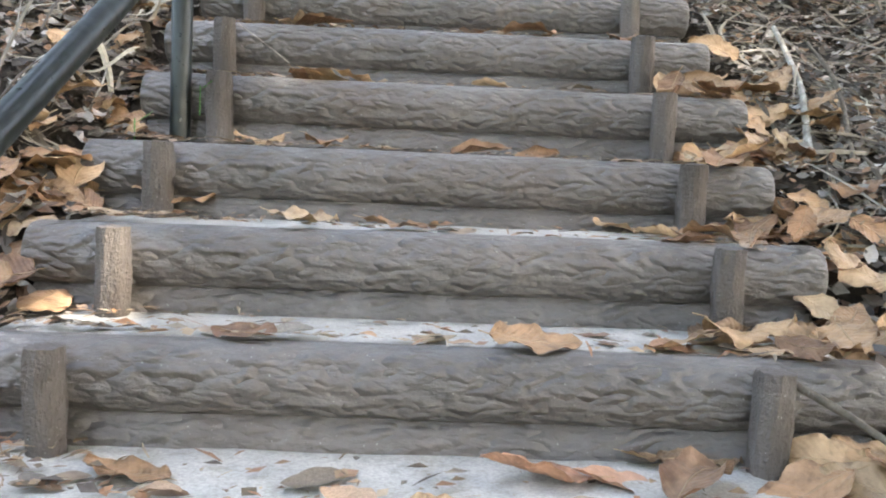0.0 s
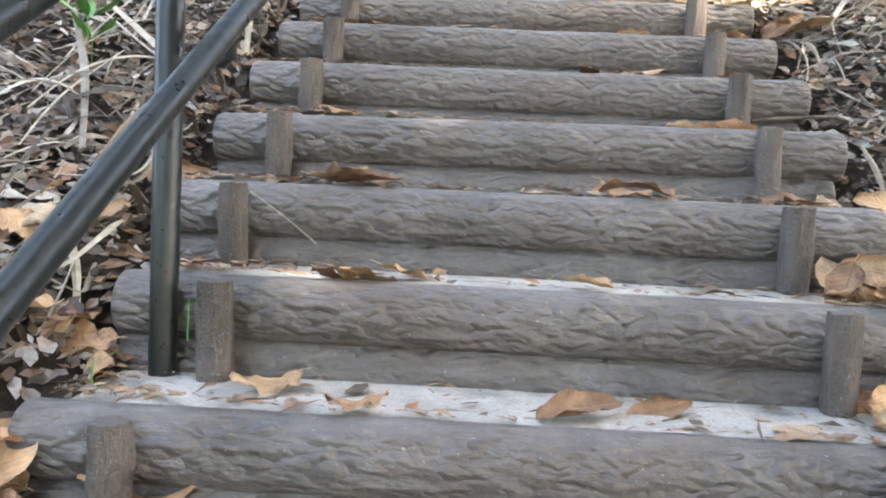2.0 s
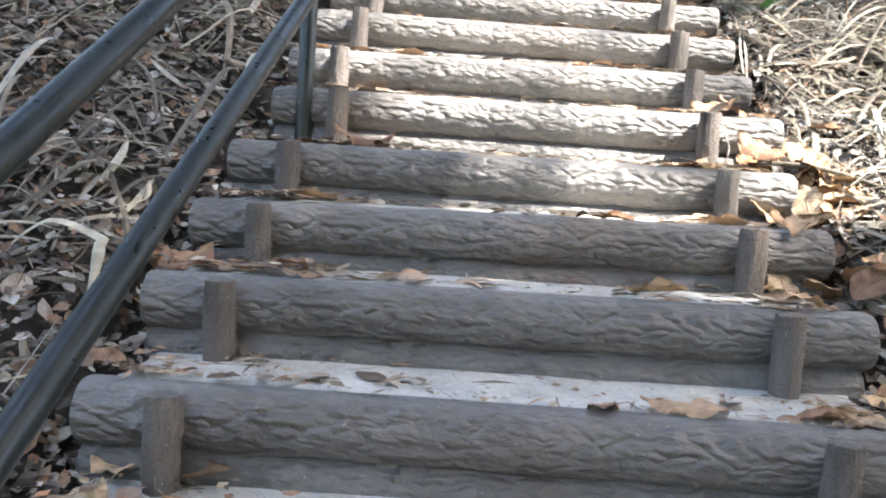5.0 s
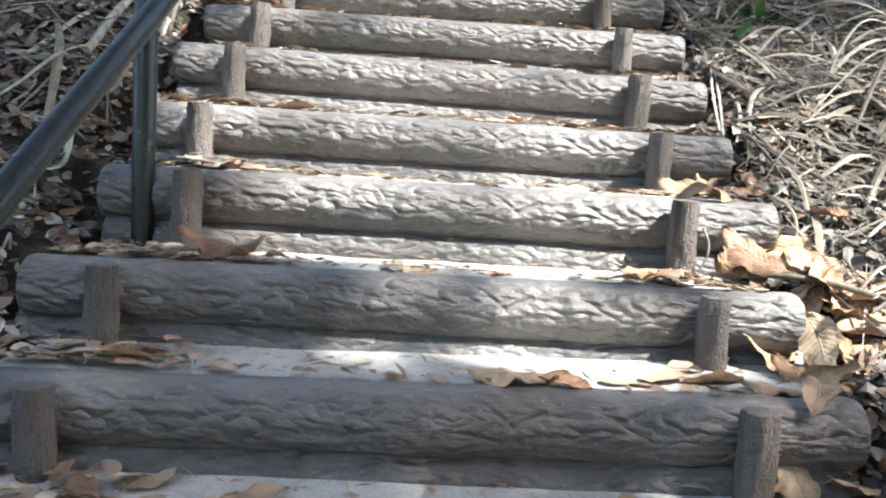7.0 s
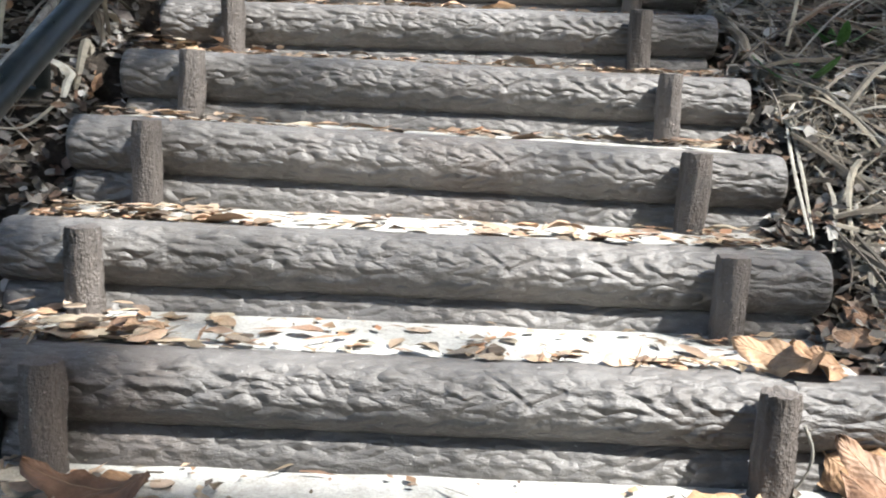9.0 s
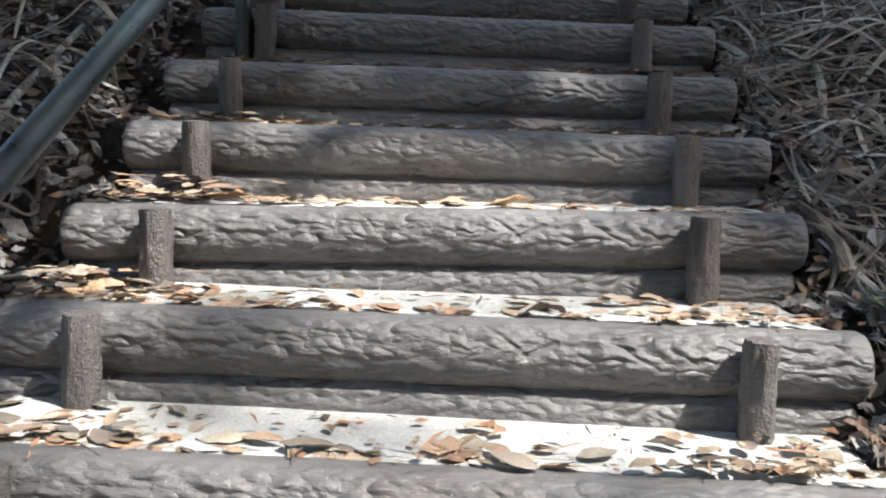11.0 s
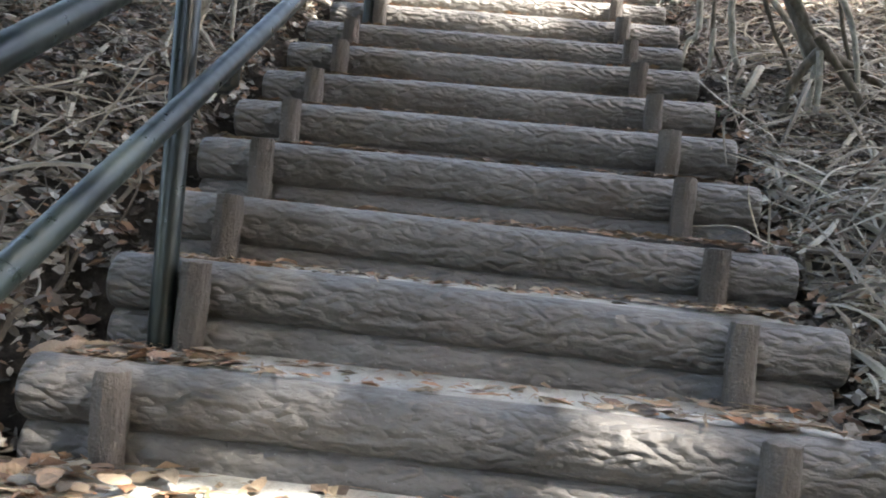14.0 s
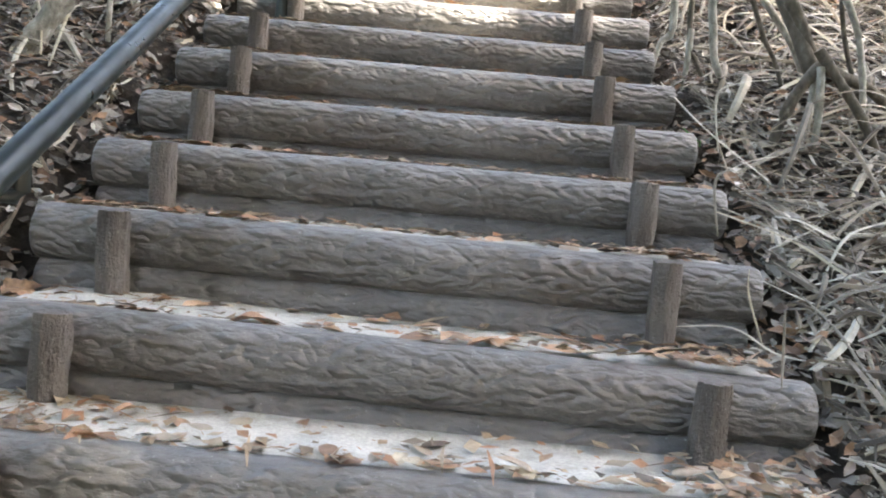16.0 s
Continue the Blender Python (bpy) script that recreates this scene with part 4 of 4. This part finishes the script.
# ---- sticks, fronds and roots with a shape of their own ----
def strip_mesh(name, pts, width, material, seed=0):
    """A long dry blade: thin, slightly keeled, tapering to both ends."""
    rng = random.Random(seed)
    fine = []
    pts = [Vector(p) for p in pts]
    for i in range(len(pts) - 1):
        a, b = pts[max(i - 1, 0)], pts[i]
        c, d = pts[i + 1], pts[min(i + 2, len(pts) - 1)]
        for j in range(5):
            t = j / 5
            fine.append(0.5 * ((2 * b) + (c - a) * t + (2 * a - 5 * b + 4 * c - d) * t * t + (3 * b - a - 3 * c + d) * t ** 3))
    fine.append(pts[-1])
    verts, faces = [], []
    n = len(fine)
    for i, p in enumerate(fine):
        d = (fine[min(i + 1, n - 1)] - fine[max(i - 1, 0)]).normalized()
        v = d.cross(Vector((0, -0.3, 1))).normalized()
        up = v.cross(d)
        w = width * (0.35 + 0.65 * math.sin(math.pi * (0.1 + 0.8 * i / (n - 1)))) * rng.uniform(0.9, 1.1)
        verts += [p - v * w, p + up * w * 0.45, p + v * w, p - up * w * 0.12]
    for i in range(n - 1):
        for j in range(4):
            k = (j + 1) % 4
            faces.append((i * 4 + j, i * 4 + k, i * 4 + 4 + k, i * 4 + 4 + j))
    faces += [(3, 2, 1, 0), (n * 4 - 4, n * 4 - 3, n * 4 - 2, n * 4 - 1)]
    return mesh_of(name, verts, faces, material)


def root_mesh(name, pts, r0, r1, material, seed):
    pts = [Vector(p) for p in pts]
    fine, rad = [], []
    m = (len(pts) - 1) * 5
    for i in range(m + 1):
        f = i / m * (len(pts) - 1)
        k = min(int(f), len(pts) - 2)
        a, b = pts[max(k - 1, 0)], pts[k]
        c, d = pts[k + 1], pts[min(k + 2, len(pts) - 1)]
        t = f - k
        q = 0.5 * ((2 * b) + (c - a) * t + (2 * a - 5 * b + 4 * c - d) * t * t + (3 * b - a - 3 * c + d) * t ** 3)
        fine.append(q + noise.noise_vector(q * 7 + Vector((seed, 0, 0))) * r0 * 0.5)
        rad.append((r0 + (r1 - r0) * i / m) * (1 + 0.18 * noise.noise(q * 14)))
    return tube(name, fine, rad, material, 9, 0.14, seed)


def lone(name, me, label, category):
    return tagged(new(name, me), label, category)


STRAWS = [
    ((0.88, 3.71, 1.97), (0.92, 3.90, 2.09), (0.97, 4.16, 2.26), (1.05, 4.20, 2.28)),
    ((0.97, 4.14, 2.25), (1.10, 4.07, 2.21), (1.30, 4.00, 2.18), (1.55, 4.02, 2.20)),
    ((0.95, 4.12, 2.24), (1.08, 4.00, 2.17), (1.22, 3.93, 2.13), (1.45, 3.86, 2.10)),
    ((0.86, 3.69, 1.99), (0.90, 3.92, 2.12), (0.95, 4.13, 2.23)),
    ((1.10, 4.45, 2.42), (1.28, 4.35, 2.36), (1.50, 4.40, 2.40)),
    ((0.82, 6.44, 3.58), (0.98, 6.35, 3.52), (1.07, 6.23, 3.46), (1.17, 6.13, 3.40)),
    ((0.82, 6.40, 3.56), (1.00, 6.31, 3.50), (1.12, 6.16, 3.41), (1.30, 5.98, 3.31)),
    ((0.87, 6.17, 3.41), (0.98, 6.13, 3.37), (1.12, 6.08, 3.34), (1.30, 6.06, 3.34)),
    ((0.94, 6.15, 3.40), (0.99, 6.02, 3.33), (1.01, 5.90, 3.26), (1.04, 5.80, 3.20)),
    ((0.65, 6.04, 3.30), (0.77, 6.03, 3.31), (0.85, 5.98, 3.27), (0.93, 5.95, 3.26), (1.04, 5.91, 3.24)),
    ((0.80, 6.05, 3.44), (0.81, 6.06, 3.38), (0.85, 6.05, 3.27)),
    ((0.78, 5.75, 3.24), (0.77, 5.75, 3.39)),
    ((0.82, 7.18, 3.99), (0.89, 6.92, 3.84), (0.95, 6.76, 3.75), (1.02, 6.60, 3.66)),
    ((0.84, 6.50, 3.72), (0.82, 6.50, 3.87), (0.88, 6.50, 3.91), (0.98, 6.52, 3.93)),
    ((0.77, 6.20, 3.50), (0.75, 6.20, 3.63), (0.79, 6.20, 3.66), (0.84, 6.22, 3.62)),
    ((1.05, 6.23, 3.44), (1.14, 6.33, 3.53), (1.30, 6.42, 3.58)),
    ((-1.37, 2.12, 1.28), (-1.14, 1.93, 1.13), (-1.0, 1.84, 1.03)),
    ((-1.44, 2.03, 1.24), (-1.23, 1.68, 1.01), (-1.08, 1.37, 0.79)),
    ((-1.34, 2.04, 1.23), (-1.20, 1.95, 1.14), (-1.07, 1.86, 1.06)),
    ((-1.19, 1.84, 1.09), (-1.22, 1.54, 0.93), (-1.20, 1.30, 0.79)),
]
WIDE = {16: 0.014, 17: 0.011, 11: 0.003, 13: 0.004, 5: 0.007, 6: 0.007}


def build_straws():
    for i, pts in enumerate(STRAWS):
        me = strip_mesh("dead_frond_blade", pts, WIDE.get(i, 0.0045), STRAW if i % 3 == 2 else PALE_STRAW, i)
        tagged(new("dead_frond_blade", me), "long pale dry frond blade lying on the litter", "dead frond", "frond blades beside the steps")
    rng = random.Random(8)
    heap = [[], []]
    for i in range(760):
        right = i % 10 < 7
        x = 0.98 + abs(rng.gauss(0, 0.5)) if right else -1.0 - abs(rng.gauss(0, 0.35))
        y = rng.uniform(2.3, 9.0) if right else rng.uniform(4.2, 9.5) if i % 4 > 1 else rng.uniform(0.5, 4.5)
        a = rng.gauss(0.0, 0.55) if right else rng.gauss(0.9, 0.6)
        turn = rng.gauss(0, 0.55)
        ln = rng.uniform(0.16, 0.75)
        arch = rng.uniform(0.0, 0.25) ** 1.5 * ln / 0.4
        pts = []
        px, py = x, y
        for j in range(6):
            f = j / 5
            qx = max(px, 0.93) if right else min(px, -0.93)
            pts.append((qx, py, ground_z(qx, py) + 0.03 + 0.03 * (i % 3) * (1 - f) + arch * math.sin(math.pi * f)))
            px += math.cos(a + turn * f) * ln / 5
            py += math.sin(a + turn * f) * ln / 5
        me = strip_mesh("dead_frond_blade", pts, rng.uniform(0.004, 0.009) if i % 3 else rng.uniform(0.009, 0.017), (PALE_STRAW, PALE_STRAW, STRAW_BLADE)[i % 3] if rng.random() < 0.8 else BROWN_BLADE, 100 + i)
        if i < 270:
            tagged(new("dead_frond_blade", me), "long grey dry frond blade curled over the litter", "dead frond", "frond blades beside the steps")
        else:
            b = len(heap[0])
            heap[0] += [v.co.copy() for v in me.vertices]
            heap[1] += [tuple(b + j for j in p.vertices) for p in me.polygons]
    tagged(new("dead_fronds", mesh_of("dead_fronds", heap[0], heap[1], STRAW)), "dry frond blades heaped among dead leaves on the banks", "dead fronds", "", "stuff")


STRAW_BLADE = leaf_material("grey_frond_blade", [(0.08, 0.066, 0.050), (0.27, 0.235, 0.18), (0.14, 0.11, 0.08), (0.42, 0.39, 0.33), (0.18, 0.15, 0.115)], False)
BROWN_BLADE = leaf_material("brown_frond_blade", [(0.16, 0.10, 0.06), (0.24, 0.155, 0.09), (0.09, 0.065, 0.045)], False)
PALE_STRAW = leaf_material("pale_straw", [(0.36, 0.32, 0.24), (0.42, 0.39, 0.33)], False)
build_straws()


def build_roots():
    """Stilt roots of a screw palm above the open bank."""
    palm = new("stilt_rooted_palm")
    palm.matrix_basis = pose(0, 0, 0)
    tagged(palm, "screw palm with pale and dark stilt roots standing on the bank", "tree")
    dark = [((1.17, 7.0, 4.26), (1.23, 7.0, 4.16), (1.28, 7.0, 4.05), (1.30, 6.98, 3.98)),
            ((1.24, 6.9, 4.09), (1.35, 6.9, 3.96), (1.44, 6.9, 3.82), (1.52, 6.88, 3.62)),
            ((1.26, 6.93, 4.05), (1.17, 6.9, 3.92), (1.11, 6.9, 3.72)),
            ((1.30, 7.0, 4.06), (1.55, 7.1, 3.98), (1.75, 7.1, 3.76)),
            ((1.12, 7.05, 4.40), (1.02, 7.3, 4.75), (1.00, 7.6, 5.3))]
    pale = [((1.27, 6.95, 4.05), (1.25, 6.95, 3.9), (1.25, 6.95, 3.74), (1.27, 6.93, 3.60), (1.33, 6.9, 3.54)),
            ((1.25, 6.9, 4.04), (1.26, 6.9, 3.9), (1.26, 6.9, 3.72), (1.25, 6.9, 3.52)),
            ((1.35, 7.0, 4.28), (1.4, 7.0, 4.17), (1.43, 7.0, 4.05), (1.46, 7.0, 3.75))]
    for i, pts in enumerate(dark):
        part("root", root_mesh("root", pts, 0.022 if i != 1 else 0.017, 0.015, DARK_BARK, i), palm, "dark mossy stilt root")
    part("trunk", root_mesh("trunk", [(1.28, 7.0, 4.0), (1.20, 7.03, 4.22), (1.1, 7.3, 4.7), (1.05, 7.5, 5.6)], 0.026, 0.036, DARK_BARK, 40), palm, "dark leaning palm trunk")
    for i, pts in enumerate(pale):
        part("root", root_mesh("root", pts, 0.013, 0.010, PALE_BARK, 20 + i), palm, "pale lichen-covered stilt root")
    poles = [((0.95, 7.4, 4.60), (0.96, 7.4, 4.19), (0.99, 7.4, 4.11), (1.06, 7.4, 3.97)), ((0.96, 7.4, 4.22), (0.96, 7.4, 4.10), (0.95, 7.4, 3.95)),
             ((1.0, 7.3, 4.5), (1.02, 7.3, 4.15), (1.08, 7.3, 4.0), (1.14, 7.3, 3.9)), ((1.12, 7.3, 4.40), (1.19, 7.3, 4.21), (1.26, 7.3, 4.09), (1.32, 7.3, 3.9)),
             ((1.15, 7.3, 4.37), (1.27, 7.3, 4.22), (1.34, 7.3, 4.10), (1.42, 7.3, 3.9)), ((0.9, 7.5, 4.5), (0.92, 7.5, 4.24), (0.88, 7.5, 4.18), (0.84, 7.45, 4.02)),
             ((1.4, 7.2, 4.5), (1.44, 7.2, 4.21), (1.55, 7.2, 3.9)), ((1.62, 7.0, 4.4), (1.60, 6.9, 4.1), (1.66, 6.9, 3.75)), ((1.75, 7.3, 4.5), (1.70, 7.2, 4.1), (1.58, 7.1, 3.8))]
    other = new("stilt_rooted_palm")
    tagged(other, "thin pale and grey aerial roots hanging over the dark bank", "tree")
    for i, pts in enumerate(poles):
        part("root", root_mesh("root", pts, 0.010 + 0.004 * (i % 3), 0.008, PALE_BARK if i % 3 else DARK_BARK, 50 + i), other, "thin pale aerial root" if i % 3 else "thin dark aerial root")
    left = new("pale_tree")
    tagged(left, "pale lichened leaning tree base and roots behind the handrail", "tree")
    for i, (pts, a, b) in enumerate((([(-1.48, 6.95, 3.62), (-1.376, 7.0, 3.77), (-1.315, 7.0, 3.85), (-1.254, 7.0, 3.95), (-1.195, 7.0, 4.063), (-1.13, 7.0, 4.35)], 0.048, 0.034),
                                     ([(-1.10, 7.4, 3.86), (-1.10, 7.4, 4.01), (-1.11, 7.4, 4.5)], 0.012, 0.014), ([(-1.12, 7.2, 3.85), (-1.12, 7.2, 4.0), (-1.12, 7.2, 4.5)], 0.008, 0.010),
                                     ([(-1.56, 7.2, 3.86), (-1.42, 7.2, 4.02), (-1.36, 7.2, 4.10), (-1.30, 7.2, 4.4)], 0.018, 0.014), ([(-1.75, 7.3, 3.8), (-1.62, 7.3, 4.0), (-1.50, 7.3, 4.4)], 0.016, 0.014))):
        part("trunk" if i == 0 else "root", root_mesh("root", pts, a, b, PALE_BARK, 80 + i), left)


build_roots()


def build_sticks():
    data = [([(0.61, 0.06, -0.02), (0.67, 0.0, -0.05), (0.74, -0.07, -0.09), (0.86, -0.2, -0.16)], 0.008, DARK_BARK, "grey fallen stick leaning behind a short post"),
            ([(-0.63, 1.255, 0.71), (-0.56, 1.25, 0.665), (-0.47, 1.24, 0.60)], 0.0022, PALE_BARK, "thin pale twig leaning on a concrete log"),
            ([(0.67, 1.95, 0.975), (0.80, 1.95, 0.99), (0.92, 1.95, 0.995), (0.96, 1.95, 0.96), (1.04, 1.95, 0.80)], 0.006, DARK_BARK, "dark bent stalk lying over the step end"),
            ([(0.76, 3.08, 1.64), (0.88, 3.04, 1.64), (1.00, 3.01, 1.62), (1.18, 2.94, 1.57), (1.45, 2.86, 1.54)], 0.008, DARK_BARK, "dark bent stick lying over big dry leaves"),
            ([(-1.05, 3.75, 2.12), (-1.06, 4.16, 2.36), (-1.09, 4.85, 2.76), (-1.10, 5.45, 3.08)], 0.014, PALE_BARK, "pale fallen branch lying behind the handrail"),
            ([(0.69, 3.222, 1.73), (0.705, 3.215, 1.69), (0.70, 3.215, 1.65), (0.68, 3.22, 1.61)], 0.003, PALE_BARK, "pale curled root hanging beside a post"),
            ([(1.0, 2.3, 1.20), (1.15, 2.1, 1.12), (1.4, 1.9, 1.05)], 0.010, DARK_BARK, "dark dead branch lying on the litter"),
            ([(0.98, 0.9, 0.40), (1.08, 1.25, 0.62), (1.12, 1.6, 0.84)], 0.011, PALE_BARK, "pale split branch lying on the bank"),
            ([(1.05, 0.8, 0.36), (1.18, 1.2, 0.60), (1.20, 1.5, 0.78)], 0.008, DARK_BARK, "dark dead branch lying on the litter")]
    for i, (pts, r, mat, label) in enumerate(data):
        tagged(new("stick", root_mesh("stick", pts, r, r * 0.75, mat, 200 + i)), label, "stick")


build_sticks()


def build_green():
    """The few living leaves: small sprouts between the litter."""
    rng = random.Random(3)
    blade = leaf_mesh("leaf", 90, GREEN, 0.2, 0.1, 0.0)
    spots = [(-0.66, 0.96, 0.50, 0.05, 1), (-0.79, 0.83, 0.40, 0.05, 1), (1.24, 4.55, 2.46, 0.12, 5), (1.04, 4.31, 2.33, 0.14, 4), (-1.31, 1.86, 1.19, 0.12, 4), (-1.34, 1.95, 1.14, 0.11, 3), (0.9, 6.9, 3.78, 0.07, 2)]
    for x, y, z, size, n in spots:
        plant = new("sprout")
        plant.matrix_basis = pose(x, y, z - 0.03)
        tagged(plant, "small fresh green sprout growing out of dead leaves", "plant", "green sprouts")
        for i in range(n):
            a = i * 360 / max(n, 1) + rng.uniform(-30, 30)
            tip = pose(0, 0, 0.02, 0, 0, a) @ pose(size * 0.55, 0, size * 0.3, 0, -35, 0) @ Matrix.Diagonal((size, size * 0.5, size * 0.6, 1))
            part("leaf_blade", blade, plant, "", tip)
        part("stem", tube("stem", [(0, 0, -0.05), (0, 0, 0.03)], [0.002, 0.002], GREEN, 6), plant)


build_green()


def tread_litter():
    """Crumbs, twigs and tiny leaves on the treads, thicker at the ends and along the foot of the next log."""
    rng = np.random.RandomState(31)
    verts, faces = [], []
    for k in range(-2, LAST):
        xl, xr, y0, z0 = step_at(k)
        n = 330 + (60 if 9 <= k <= 15 else 230 if k > 15 else 0)
        for i in range(n):
            r = rng.rand()
            if r < 0.35:
                x = xl - 0.16 + abs(rng.normal()) * 0.16
            elif r < 0.55:
                x = xr + 0.14 - abs(rng.normal()) * 0.12
            else:
                x = -0.7 + 1.4 * rng.rand()
            y = y0 + (0.13 + 0.24 * rng.rand() if rng.rand() < 0.6 else 0.135 + abs(rng.normal()) * 0.025)
            y = min(y, y0 + R + 0.07)
            z = z0 + 0.001 + 0.006 * rng.rand()
            a = rng.rand() * 6.283
            ln = 0.010 + (0.040 if k < 15 else 0.055) * rng.rand() ** 2
            u = Vector((math.cos(a), math.sin(a), (rng.rand() - 0.5) * 0.3))
            v = Vector((-math.sin(a), math.cos(a), (rng.rand() - 0.5) * 0.6))
            o = Vector((x, y, z + 0.003))
            b = len(verts)
            if rng.rand() < 0.3:
                ln *= 2.2
                verts += [o - u * ln / 2 - v * 0.0012, o - u * ln / 2 + v * 0.0012, o + u * ln / 2 + Vector((0, 0, 0.001)), o + Vector((0, 0, 0.003)) + v * ln * 0.06]
                faces += [(b, b + 1, b + 3), (b + 1, b + 2, b + 3), (b, b + 3, b + 2)]
            else:
                w = ln * 0.28
                up = Vector((0, 0, ln * 0.22 * (rng.rand() - 0.2)))
                verts += [o - u * ln / 2, o - v * w + up, o + v * w + up * 0.5, o + u * ln / 2, o - up * 0.2]
                faces += [(b, b + 1, b + 4), (b, b + 4, b + 2), (b + 1, b + 3, b + 4), (b + 2, b + 4, b + 3)]
    ob = new("tread_litter", mesh_of("tread_litter", verts, faces, TREAD_LITTER))
    tagged(ob, "crumbs of dead leaves and twigs scattered over the treads", "leaf litter", "", "stuff")


tread_litter()


def build_shade_forest():
    """Unseen trees added round the place: they close the view and keep low light off."""
    rng = random.Random(4)
    for i in range(16):
        a = i / 16 * 2 * math.pi + rng.uniform(-0.1, 0.1)
        r = rng.uniform(9.5, 13)
        x, y = math.cos(a) * r, 3.5 + math.sin(a) * r * 1.25
        z = ground_z(x, y)
        tree = new("tree")
        tree.matrix_basis = pose(x, y, z)
        tagged(tree, "unseen dense dark green tree added on the hillside to block low light", "tree", "forest round the steps")
        # taller downhill and on the left, to cut the sky light from there
        h = rng.uniform(5.5, 7.5) + (7 if y < 0 else 3 if x < 0 else 0)
        part("trunk", tube("trunk", [(0, 0, -0.3), (0.1, 0, h * 0.4), (0, 0.1, h * 0.85)], [0.18, 0.14, 0.06], DARK_BARK, 10), tree)
        for j in range(4):
            b = j * 1.6 + i
            part("limb", tube("limb", [(0.05, 0, h * (0.3 + 0.1 * j)), (math.cos(b) * 1.2, math.sin(b) * 1.2, h * (0.4 + 0.12 * j))], [0.06, 0.02], DARK_BARK, 7), tree)
        verts, faces = [], []
        clumps = [(rng.gauss(0, 1.5), rng.gauss(0, 1.5), rng.uniform(0.2, h)) for j in range(int((8 if y < 0 else 5) * h))]
        for c in clumps:
            for j in range(46):
                p = Vector(c) + Vector((rng.gauss(0, 0.5), rng.gauss(0, 0.5), rng.gauss(0, 0.4)))
                n = Vector((rng.gauss(0, 1), rng.gauss(0, 1), rng.gauss(0, 1))).normalized()
                u = n.orthogonal().normalized()
                v = n.cross(u)
                s = rng.uniform(0.10, 0.24)
                k = len(verts)
                verts += [p - u * s, p - v * s * 0.5, p + u * s, p + v * s * 0.5]
                faces.append((k, k + 1, k + 2, k + 3))
        part("crown", mesh_of("crown", verts, faces, CANOPY), tree)


build_shade_forest()
